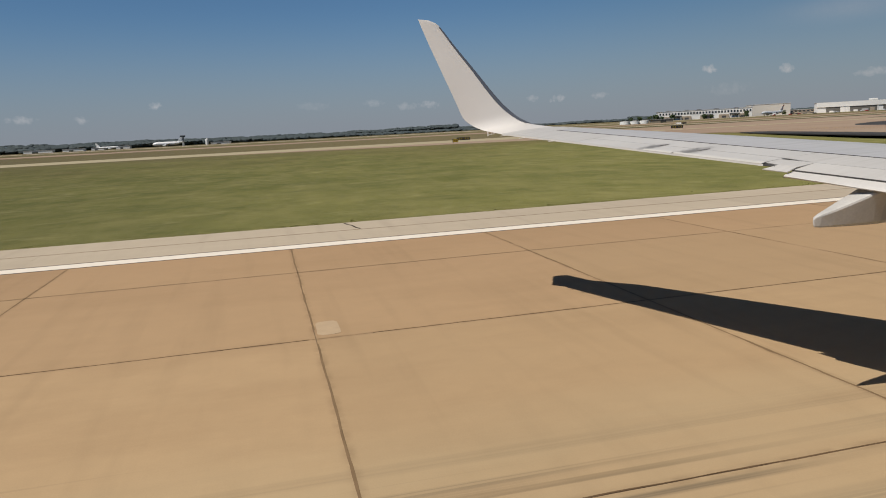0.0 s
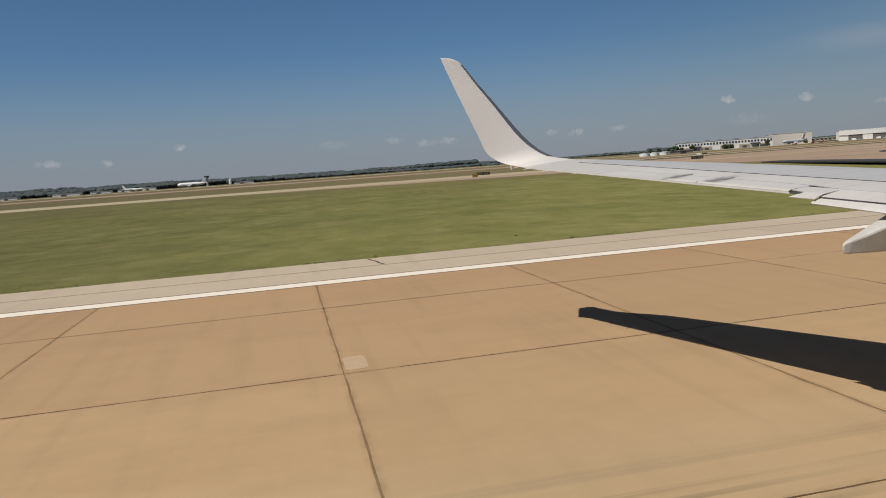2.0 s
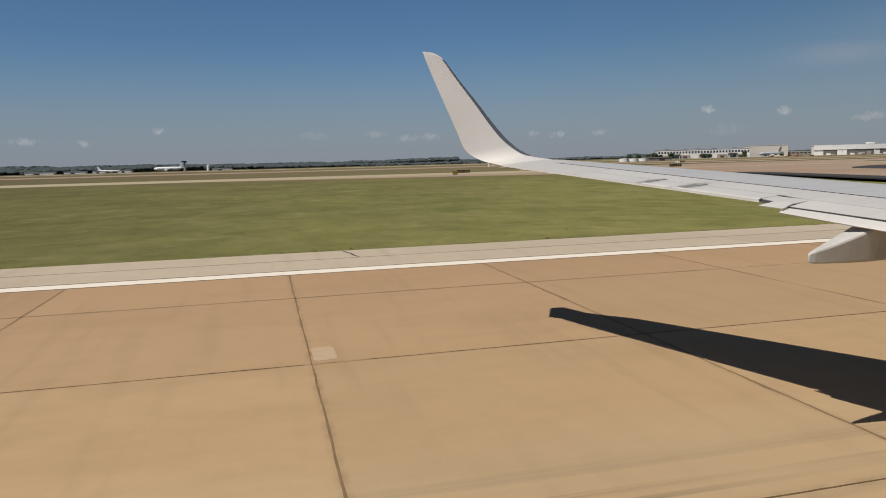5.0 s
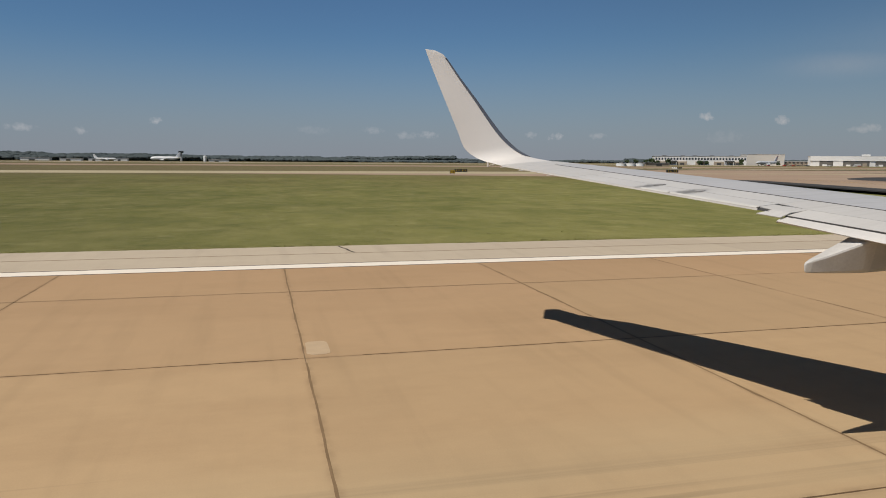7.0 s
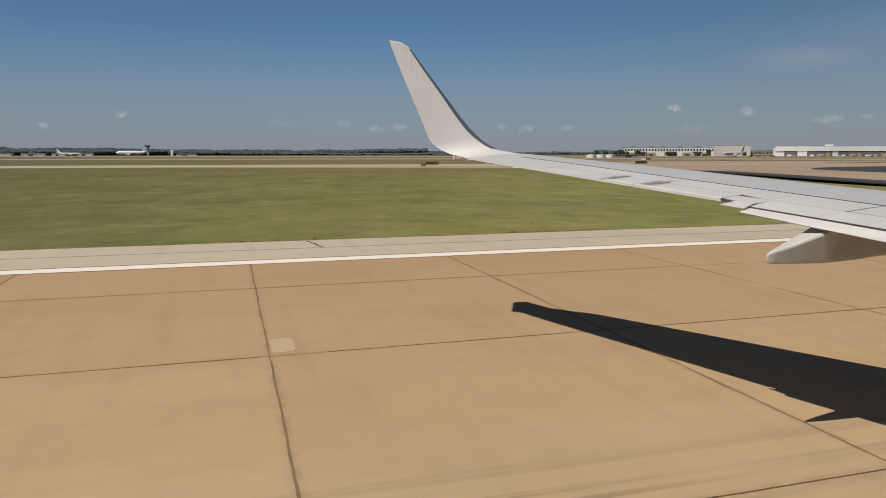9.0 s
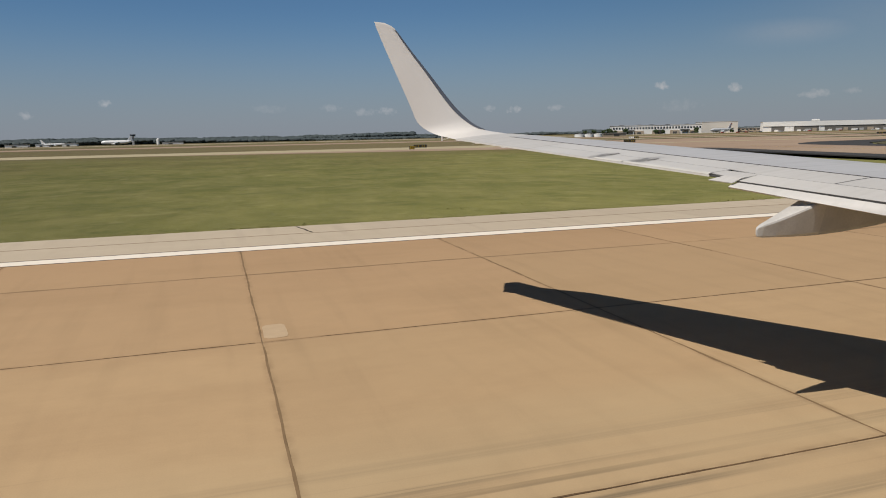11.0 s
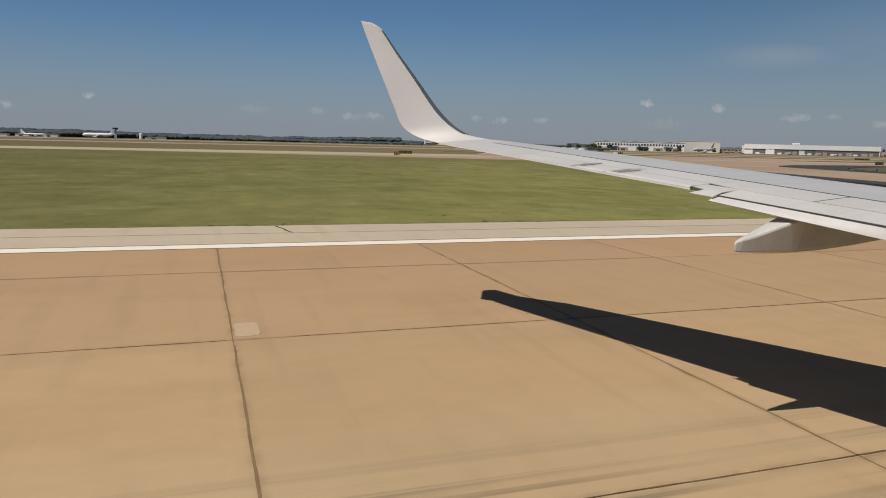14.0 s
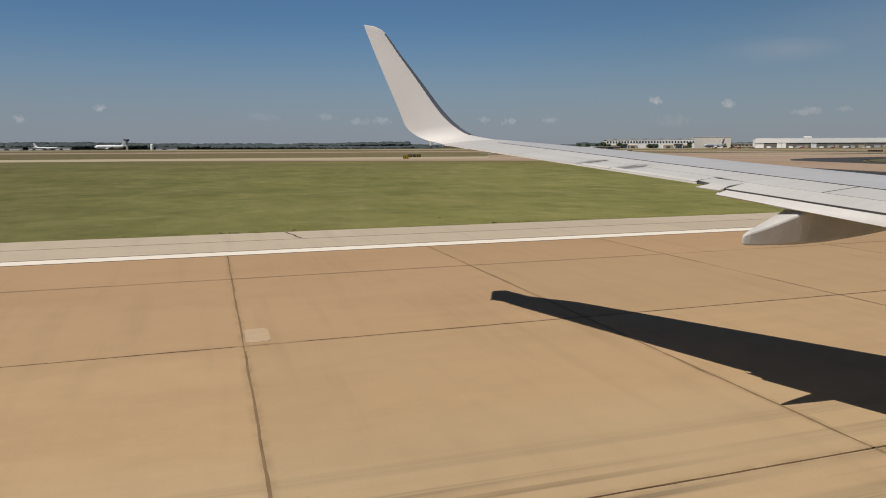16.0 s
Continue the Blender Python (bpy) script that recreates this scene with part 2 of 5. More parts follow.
def grass_material():
    k = Mat("mown_grass", 0.9, spec=0.15)
    k.b.inputs["Diffuse Roughness"].default_value = 1.0
    sep = k.node("ShaderNodeSeparateXYZ", Vector=k.coords())
    wide = k.noise(k.coords((0.7, 0.6, 1)), 0.05, 7, 0.66, 0.38, 0.62)
    swath = k.noise(k.coords((0.9, 0.42, 1)), 0.20, 8, 0.76, 0.42, 0.64)
    streak = k.noise(k.coords((0.8, 0.5, 1)), 0.55, 8, 0.76, 0.42, 0.64)
    fine = k.noise(k.coords((0.35, 1, 1)), 7, 5, 0.72)
    col = k.mix(wide, (0.098, 0.106, 0.026), (0.188, 0.179, 0.055))
    col = k.mix(k.math("MULTIPLY", swath, 0.62), col, (0.257, 0.228, 0.094))
    col = k.mix(k.math("MULTIPLY", streak, 0.52), col, (0.056, 0.067, 0.016))
    col = k.mix(k.math("MULTIPLY", fine, 0.40), col, (0.199, 0.186, 0.066))
    # pale dry tussocks and darker damp spots
    tuft = k.noise(k.coords((0.55, 0.7, 1)), 0.42, 5, 0.7, 0.585, 0.68)
    col = k.mix(k.math("MULTIPLY", tuft, 0.42), col, (0.322, 0.288, 0.133))
    damp = k.noise(k.coords((0.4, 0.8, 1)), 0.16, 5, 0.65, 0.56, 0.70)
    col = k.mix(k.math("MULTIPLY", damp, 0.45), col, (0.059, 0.072, 0.021))
    # drier, browner grass away from the runway, brighter growth beside it
    brown = k.math("MULTIPLY", k.ramp(sep.outputs[1], 80, 180), k.noise(k.coords((0.5, 0.3, 1)), 0.09, 6, 0.65, 0.36, 0.60))
    col = k.mix(k.math("MULTIPLY", brown, 0.62), col, (0.118, 0.093, 0.038))
    lush = k.math("MULTIPLY", k.ramp(sep.outputs[1], 75, 36), k.noise(k.coords((0.8, 0.6, 1)), 0.3, 6, 0.7, 0.35, 0.65))
    col = k.mix(k.math("MULTIPLY", lush, 0.50), col, (0.231, 0.217, 0.074))
    far = k.ramp(sep.outputs[1], 150, 250)
    dry = k.noise(k.coords((0.02, 0.2, 1)), 0.25, 4, 0.6)
    col = k.mix(k.math("MULTIPLY", far, k.math("ADD", 0.35, k.math("MULTIPLY", dry, 0.5))), col, (0.145, 0.112, 0.066))
    k.colour(col)
    k.bump(k.math("ADD", streak, fine), 0.8, 0.05)
    return k.m


M_GRASS = grass_material()
M_DRY = plain("dry_brown_grass", (0.120, 0.108, 0.045), 0.95, vary=0.45, scale=0.12)
M_BLADE = plain("grass_blades", (0.30, 0.28, 0.09), 0.9, vary=0.35, scale=1.2)
M_WHITE_LINE = plain("white_marking_paint", (0.80, 0.72, 0.61), 0.8, vary=0.10, scale=1.5)
M_BLACK_LINE = plain("black_marking_paint", (0.055, 0.047, 0.042), 0.85, vary=0.3)
M_YELLOW_LINE = plain("yellow_marking_paint", (0.60, 0.38, 0.05), 0.8, vary=0.25)
M_RED_LINE = plain("red_marking_paint", (0.48, 0.10, 0.06), 0.85, vary=0.3)


def streaked_paint(name, c, rough):
    """Wing paint with chordwise grime streaks, faint rivet lines and soft blotches."""
    k = Mat(name, rough)
    v = k.coords()
    big = k.noise(v, 0.9)
    runs = k.noise(k.coords((0.7, 7.0, 1)), 1.0, 5, 0.65, 0.45, 0.75)
    fine = k.noise(v, 16, 3)
    col = k.mix(big, tuple(x * 0.91 for x in c), c)
    col = k.mix(k.math("MULTIPLY", runs, 0.30), col, tuple(x * 0.66 for x in c))
    col = k.mix(k.math("MULTIPLY", fine, 0.20), col, tuple(x * 0.84 for x in c))
    k.colour(col)
    k.put(k.b.inputs["Roughness"], k.ramp(runs, 0, 1, rough, rough + 0.15))
    k.bump(fine, 0.08, 0.003)
    return k.m


M_WING = streaked_paint("wing_grey_paint", (0.470, 0.466, 0.470), 0.40)
M_WING_AFT = streaked_paint("rear_panel_paint", (0.535, 0.517, 0.495), 0.42)
M_WINGLET = plain("winglet_white_paint", (0.675, 0.645, 0.615), 0.38, vary=0.04, scale=0.7)
# near-black colour carries the shade that shallow wing gaps would not show
M_GAP = plain("dark_gap_shade", (0.06, 0.058, 0.056), 0.6)
M_STAIN = plain("stained_grey_paint", (0.20, 0.19, 0.185), 0.6, vary=0.35, scale=4)


def aileron_material():
    """Grey paint with two fuzzy chordwise smears of hydraulic soot."""
    k = Mat("sooty_aileron_paint", 0.42)
    v = k.coords()
    sep = k.node("ShaderNodeSeparateXYZ", Vector=v)
    big, fine = k.noise(v, 1.1), k.noise(k.coords((1, 3, 1)), 9, 4, 0.65)
    col = k.mix(big, (0.486, 0.472, 0.455), (0.54, 0.525, 0.505))
    for xc, yc, hx, hy in ((6.56, 11.17, 0.36, 0.13), (6.84, 10.42, 0.40, 0.17)):
        u = k.math("MULTIPLY", k.math("SUBTRACT", sep.outputs[0], xc), 1 / hx)
        w = k.math("MULTIPLY", k.math("SUBTRACT", sep.outputs[1], yc), 1 / hy)
        d = k.math("SQRT", k.math("ADD", k.math("MULTIPLY", u, u), k.math("MULTIPLY", w, w)))
        d = k.math("ADD", d, k.math("MULTIPLY", k.math("SUBTRACT", fine, 0.5), 0.7))
        col = k.mix(k.ramp(d, 1.25, 0.1, 0.0, 0.78), col, (0.10, 0.095, 0.085))
    k.colour(col)
    k.bump(fine, 0.08, 0.003)
    return k.m


M_AILERON = aileron_material()
M_LE_DARK = plain("dark_winglet_edge", (0.15, 0.165, 0.20), 0.4, 0.3, vary=0.1)
M_METAL = plain("bare_leading_edge_metal", (0.42, 0.44, 0.47), 0.42, 0.8, vary=0.1)
M_UNDER = plain("wing_underside_paint", (0.30, 0.295, 0.29), 0.4, vary=0.08)
M_FAIRING = plain("fairing_white_paint", (0.58, 0.56, 0.53), 0.45, vary=0.22, scale=2.2)
M_WEDGE = plain("cream_white_paint", (0.585, 0.570, 0.535), 0.45, vary=0.15, scale=2.2)
# darker copy of the fairing paint: wing shade on the front body
M_FAIRING_BODY = plain("fairing_shaded_paint", (0.52, 0.51, 0.495), 0.45, vary=0.25, scale=2.2)
M_TYRE = plain("tyre_rubber", (0.03, 0.03, 0.03), 0.85)


# ---- building helpers ----
def obj(name, bm, material, parent=None, label="", smooth=False):
    me = bpy.data.meshes.new(name)
    if smooth:
        for e in bm.edges:
            if len(e.link_faces) != 2 or e.calc_face_angle(0.0) > 0.6:
                e.smooth = False
    bm.to_mesh(me)
    bm.free()
    if smooth:
        me.polygons.foreach_set("use_smooth", [True] * len(me.polygons))
    mats = material if isinstance(material, (list, tuple)) else [material]
    for m in mats:
        me.materials.append(m)
    ob = new(name, me)
    if parent is not None:
        ob.parent = parent
    return tagged(ob, label)


part = obj


def empty(name, at=(0, 0, 0), turn=0.0):
    e = new(name)
    e.empty_display_size = 0.2
    e.matrix_basis = pose(*at, 0, 0, turn)
    return e


def add_box(bm, x0, x1, y0, y1, z0, z1, bevel=0.0):
    r = bmesh.ops.create_cube(bm, size=1.0)
    bmesh.ops.transform(bm, verts=r["verts"], matrix=Matrix.Translation(((x0 + x1) / 2, (y0 + y1) / 2, (z0 + z1) / 2)) @ Matrix.Diagonal((x1 - x0, y1 - y0, z1 - z0, 1)))
    if bevel > 0:
        edges = list({e for v in r["verts"] for e in v.link_edges})
        bmesh.ops.bevel(bm, geom=edges, offset=bevel, segments=2, affect="EDGES", profile=0.5)
    return bm


def box(x0, x1, y0, y1, z0, z1, bevel=0.0):
    return add_box(bmesh.new(), x0, x1, y0, y1, z0, z1, bevel)


def add_cyl(bm, at, r0, r1, h, seg=16, m=None):
    r = bmesh.ops.create_cone(bm, cap_ends=True, segments=seg, radius1=r0, radius2=r1, depth=h)
    t = Matrix.Translation(at) @ (m or Matrix()) @ Matrix.Translation((0, 0, h / 2))
    bmesh.ops.transform(bm, verts=r["verts"], matrix=t)
    return bm


def cyl(at, r0, r1, h, seg=16, m=None):
    return add_cyl(bmesh.new(), at, r0, r1, h, seg, m)


def add_grid(bm, fn, us, vs, solid=0.0):
    """A sheet over two parameters; solid: thickness, laid down from it."""
    rows = [[bm.verts.new(fn(u, v)) for v in vs] for u in us]
    faces = []
    for a, b in zip(rows, rows[1:]):
        for i in range(len(vs) - 1):
            faces.append(bm.faces.new((a[i], a[i + 1], b[i + 1], b[i])))
    if solid:
        bmesh.ops.recalc_face_normals(bm, faces=faces)
        bmesh.ops.solidify(bm, geom=faces, thickness=solid)
    return bm


def polygon(points, z, depth=0.25):
    """A flat slab with the given outline, its top at z."""
    bm = bmesh.new()
    f = bm.faces.new([bm.verts.new((x, y, z)) for x, y in points])
    if f.normal.z < 0:
        f.normal_flip()
    bm.faces.ensure_lookup_table()
    r = bmesh.ops.extrude_face_region(bm, geom=[f])
    bmesh.ops.translate(bm, vec=(0, 0, -depth), verts=[e for e in r["geom"] if isinstance(e, bmesh.types.BMVert)])
    bmesh.ops.recalc_face_normals(bm, faces=bm.faces)
    bmesh.ops.triangulate(bm, faces=[f for f in bm.faces if len(f.verts) > 4])
    return bm


def ribbon(points, width, z, depth=0.0):
    """A painted line along a path, lying at height z."""
    bm = bmesh.new()
    left, right = [], []
    for i, (x, y) in enumerate(points):
        x0, y0 = points[max(0, i - 1)]
        x1, y1 = points[min(len(points) - 1, i + 1)]
        d = Vector((x1 - x0, y1 - y0)).normalized()
        left.append(bm.verts.new((x - d.y * width / 2, y + d.x * width / 2, z)))
        right.append(bm.verts.new((x + d.y * width / 2, y - d.x * width / 2, z)))
    for i in range(len(points) - 1):
        bm.faces.new((left[i], right[i], right[i + 1], left[i + 1]))
    return bm

# ---- ground and pavements ----
def structure(ob, label, category):
    return tagged(ob, label, category, kind="structure")


SLAB_ROWS = [-31.3, -23.68, -16.06, -8.44, -0.82, 6.80, 14.42, 22.04, 28.0]
EDGE_LINE_Y = 26.95


def ground_height(x, y):
    """Nearly flat grass with a shallow swale beside the runway."""
    if y < 34.4 and y > -40:
        return -0.05
    swale = -0.55 * math.exp(-((abs(y) - 95) / 45) ** 2)
    return -0.05 + swale + 0.05 * noise.noise((x * 0.03, y * 0.05, 0.0))


xs = sorted({*range(-700, 701, 20), *range(-4900, -700, 350), *range(701, 4900, 350), -4900, 4900})
ys = sorted({*range(-4800, -100, 470), -100, -36, *range(34, 240, 6), *range(240, 600, 40), *range(600, 4900, 330), 4900})
bm = add_grid(bmesh.new(), lambda u, v: (v, u, ground_height(v, u)), ys, xs)
ground = structure(obj("ground", bm, M_GRASS, smooth=True), "mown green airfield grass with dry swaths reaching the horizon", "grass")

runway = structure(empty("runway"), "tan concrete runway of square slabs with dark sealed joints", "runway")
bm = box(-900, 900, SLAB_ROWS[0] - 0.02, 28.0, -0.3, -0.006)
part("joint_sealant", bm, M_SEALANT, runway, "dark brown sealant in the joints")


def seal_bead(along_x, at, a, b, width, seed):
    """A bead of sealant with ragged edges, standing just over a joint."""
    rr = random.Random(seed)
    bm = bmesh.new()
    n = int((b - a) / 0.22)
    left, right, drift = [], [], 0.0
    for i in range(n + 1):
        u = a + (b - a) * i / n
        drift = 0.85 * drift + rr.uniform(-0.006, 0.006)
        w0, w1 = (width * (0.42 + 0.45 * noise.noise((u * 0.9, seed * 5.1, side)) + rr.uniform(-0.05, 0.05)) for side in (0.0, 9.0))
        if rr.random() < 0.02:
            w0 *= 1.7
        p, q = ((u, at + drift - w0), (u, at + drift + w1)) if along_x else ((at + drift - w0, u), (at + drift + w1, u))
        left.append(bm.verts.new((*p, 0.0015)))
        right.append(bm.verts.new((*q, 0.0015)))
    for i in range(n):
        if noise.noise((i * 0.05, seed * 3.7, 0.0)) > 0.42:
            continue
        f = bm.faces.new((left[i], right[i], right[i + 1], left[i + 1]))
        if f.normal.z < 0:
            f.normal_flip()
    bmesh.ops.recalc_face_normals(bm, faces=bm.faces)
    return bm


for i in range(-4, 10):
    part("seal_bead", seal_bead(False, JOINT_X + i * SLAB, -0.8, 28.0, 0.046, i), M_SEAL_TOP, runway)
for y, w, m in ((6.80, 0.034, M_SEAL_DARK), (14.42, 0.040, M_SEAL_DARK), (22.04, 0.13, M_SEAL_FAINT)):
    part("seal_bead", seal_bead(True, y, -32, 72, w, int(y)), m, runway)


def slab_mesh(length, width):
    bm = box(0.010, length - 0.010, 0.015, width - 0.015, -0.2, 0.0, 0.004)
    me = bpy.data.meshes.new("concrete_slab")
    bm.to_mesh(me)
    bm.free()
    me.materials.append(M_SLAB)
    return me


# ---- white edge marking, touchdown bars ----
def marking(name, bm, material, label, category="runway marking", group=""):
    return tagged(obj(name, bm, material), label, category, group, "structure")


marking("runway_edge_marking", box(-900, 900, EDGE_LINE_Y, EDGE_LINE_Y + 0.91, -0.002, 0.004), M_WHITE_LINE, "solid white painted line along the runway edge")
for y in (EDGE_LINE_Y - 0.09, EDGE_LINE_Y + 0.92):
    marking("runway_edge_border", box(-900, 900, y, y + 0.08, -0.002, 0.003), M_BLACK_LINE, "thin black border of the white edge line")
for x0, x1, y0, y1 in ((-515.3, -492.4, 10.05, 11.95), (-515.3, -492.4, 13.5, 15.4), (-352.0, -329.0, 10.05, 11.95), (-199.8, -176.9, 10.05, 11.95), (-515.3, -492.4, -14.7, -12.8), (-352.0, -329.0, -14.7, -12.8)):
    bar = tagged(empty("touchdown_bar"), "broad white touchdown zone bar with black outline", "runway marking", "touchdown zone bars", "structure")
    part("white_paint", box(x0, x1, y0, y1, -0.002, 0.006), M_WHITE_LINE, bar)
    part("black_outline", box(x0 - 0.15, x1 + 0.15, y0 - 0.15, y1 + 0.15, -0.003, 0.003), M_BLACK_LINE, bar)

# ---- shoulders ----
shoulder = structure(empty("runway_shoulder"), "pale grey concrete shoulder between edge line and grass", "pavement")
for x0, x1 in ((-900, 68.0), (123.0, 900)):
    part("shoulder_joint", box(x0, x1, 28.0, 33.68, -0.2, -0.006), M_SEALANT, shoulder)
    n = int((x1 - x0) / 15.24)
    for y0, y1 in ((28.02, 30.88), (31.0, 33.7)):
        ln = (x1 - x0) / n
        me = bpy.data.meshes.new("shoulder_slab")
        bm = box(0.003, ln - 0.003, 0, y1 - y0, -0.12, 0.0)
        bm.to_mesh(me)
        bm.free()
        me.materials.append(M_SHOULDER)
        for i in range(n):
            sl = new("shoulder_slab", me)
            sl.parent = shoulder
            sl.location = (x0 + i * ln, y0, 0)
structure(obj("south_shoulder", box(-900, 900, -39, -31.4, -0.3, -0.002), M_SHOULDER), "pale grey concrete shoulder on the far runway side", "pavement")


# ---- taxiways that leave the runway ----
def taxiway(cx, fillet, half=12.0, y_end=205.0, skew=0.0):
    """A connecting taxiway with flared corners, shoulders, guide line and edge lines."""
    t = structure(empty("taxiway"), "tan concrete taxiway joining the runway with flared corners", "taxiway")

    def lay(name, bm, *rest):
        for v in bm.verts:
            v.co.x += skew * (v.co.y - 34.0)
        return part(name, bm, *rest)

    for s in (-1, 1):
        pts = [(cx + s * 27.5, 28.02), (cx + s * 27.5, 33.8), (cx + s * 25.5, 34.2)]
        pts += [(cx + s * (25.5 - x), 34.2 + y) for x, y in ((2.2, 1.2), (3.6, 3.0), (4.3, 5.5), (4.5, 9.0))]
        pts += [(cx + s * 21.0, y_end - 6), (cx + s * (half - 1), y_end - 6), (cx + s * (half - 1), 28.02)]
        lay("fillet", polygon(pts, 0.006, 0.2), fillet, t, "dark new asphalt fillet" if fillet is M_ASPHALT else "pale concrete fillet")
        line = [(cx + s * 44, 28.55), (cx + s * 34, 28.6)] + [(cx + s * (half + 17.0 - 17.0 * math.sin(radians(a))), 46 - 17.0 * math.cos(radians(a))) for a in range(0, 91, 6)] + [(cx + s * half, 56)]
        lay("edge_line_border", ribbon(line, 0.9, 0.016), M_BLACK_LINE, t)
        for d in (-0.22, 0.22):
            moved = []
            for i, (x, y) in enumerate(line):
                x0, y0 = line[max(0, i - 1)]
                x1, y1 = line[min(len(line) - 1, i + 1)]
                v = Vector((x1 - x0, y1 - y0)).normalized()
                moved.append((x - v.y * d, y + v.x * d))
            lay("edge_line", ribbon(moved, 0.17, 0.020), M_YELLOW_LINE, t)
    left = [(cx - half - 17.0 + 17.0 * math.sin(radians(a)), 46 - 17.0 * math.cos(radians(a))) for a in range(0, 91, 6)]
    right = [(2 * cx - x, y) for x, y in reversed(left)]
    lay("taxiway_pavement", polygon(left + [(cx - half, y_end)] + [(cx + half, y_end)] + right, 0.011, 0.2), M_APRON, t)
    for y in range(53, int(y_end), 8):
        lay("cross_joint", box(cx - half, cx + half, y, y + 0.05, 0.005, 0.0135), M_SEALANT, t)
    lay("guide_line_border", box(cx - 0.30, cx + 0.30, 3.0, y_end, 0.004, 0.015), M_BLACK_LINE, t)
    lay("guide_line", box(cx - 0.14, cx + 0.14, 3.0, y_end, 0.004, 0.019), M_YELLOW_LINE, t)
    for s in (-1, 1):
        for i in range(6):
            a = cx + s * (1.6 + i * 1.35)
            lay("red_holding_mark", box(a - 0.6, a + 0.6, 64.0, 68.0, 0.004, 0.016), M_RED_LINE, t)
            lay("white_bar", box(a - 0.28, a + 0.28, 64.7, 67.2, 0.004, 0.020), M_WHITE_LINE, t)
    for i in range(3):
        lay("holding_line", box(cx - half, cx + half, 74 + i * 0.6, 74.3 + i * 0.6, 0.004, 0.017), M_YELLOW_LINE, t)
    return t


taxiway(95.5, M_ASPHALT, 14.5, 150.0, 0.30)
for cx in (-328.0, -466.0):
    taxiway(cx, M_SHOULDER)
structure(obj("parallel_taxiway", box(-1500, 1800, 217, 258, -0.6, 0.02), M_PALE), "tan concrete parallel taxiway beyond the grass", "taxiway")
structure(obj("taxiway_apron", polygon([(92, 228.2), (640, 228.2), (640, 320), (240, 330), (120, 300)], 0.026, 0.4), M_APRON), "broad tan concrete apron beyond the taxiway", "pavement")
FLARE = [(113, 70), (121, 88), (126, 104), (130, 122), (140, 144), (155, 160), (173, 172), (214, 182), (300, 190)]
structure(obj("taxiway_flare", polygon([(92, 70)] + FLARE + [(300, 218), (-20, 218), (30, 200), (70, 186), (96, 172), (110, 156), (112, 140), (106, 118)], 0.0135, 0.3), M_APRON), "tan concrete flare where two taxiways meet", "pavement")
structure(obj("asphalt_fillet", polygon([(x - 1, y - 1) for x, y in FLARE[2:]] + [(300, 180), (250, 174), (216, 168), (184, 157), (166, 147), (152, 133), (142, 118), (136, 104)], 0.0105, 0.3), M_ASPHALT), "curved strip of dark asphalt beside the taxiway", "pavement")
structure(obj("dry_grass", polygon([(138, 104), (144, 118), (154, 133), (168, 147), (186, 157), (218, 168), (252, 174), (300, 180), (900, 186), (900, 62), (146, 62)], 0.0085, 0.3), M_DRY), "dry olive grass inside the taxiway bend", "grass")
for x0, x1, y0, y1 in ((250, 900, 238, 262), (330, 900, 285, 304), (120, 640, 338, 356)):
    m = 0.3 * (y1 - y0)
    structure(obj("grass_island", polygon([(x0, (y0 + y1) / 2), (x0 + m, y0 + 2), (x0 + 3 * m, y0), (x1, y0), (x1, y1), (x0 + 4 * m, y1), (x0 + m, y1 - 3)], 0.05, 0.3), M_DRY), "tapering island of dry grass between aprons", "grass")
structure(obj("pale_paving", box(240, 900, 264.5, 271, -0.3, 0.045), M_SHOULDER), "pale strip of newer concrete in the apron", "pavement")
structure(obj("service_road", box(150, 1300, 372, 392, -0.4, 0.02), M_SHOULDER), "pale concrete service road across dry grass", "road")
structure(obj("far_apron", box(-1500, 1800, 470, 560, -0.4, 0.03), M_APRON), "distant tan concrete apron strip", "pavement")
structure(obj("far_runway", box(-2500, 2800, 850, 930, -0.4, 0.03), M_SHOULDER), "distant pale concrete strip before the trees", "pavement")

# ---- the aircraft wing ----
EYE = 4.03


def te(y):
    return Vector((4.83 + 0.350 * (15.4 - y), y, EYE - (15.4 - y) * 0.101))


def le(y):
    c = 6.22 + 0.600 * (15.4 - y)
    return Vector((c, y, EYE - (15.4 - y) * 0.101 + 0.018 * (c - te(y).x)))


def foil(c, t):
    c = min(max(c, 0.0), 1.0)
    return t * (2.969 * math.sqrt(c) - 1.26 * c - 3.516 * c * c + 2.843 * c**3 - 1.036 * c**4)


def wing_depth(y, c):
    """The upper skin's bulge: flatter over the front inboard part."""
    u = min(max((c - 0.42) / 0.33, 0.0), 1.0)
    v = min(max((y - 8.0) / 5.5, 0.0), 1.0)
    front = 0.029 + 0.015 * v * v * (3 - 2 * v)
    return front + (0.044 - front) * u * u * (3 - 2 * u)


def wing_top(y, c, lift=0.0):
    a, b = le(y), te(y)
    p = a.lerp(b, c)
    return p + Vector((0, -0.07, 1)) * (foil(c, wing_depth(y, c)) * (a.x - b.x) + lift)


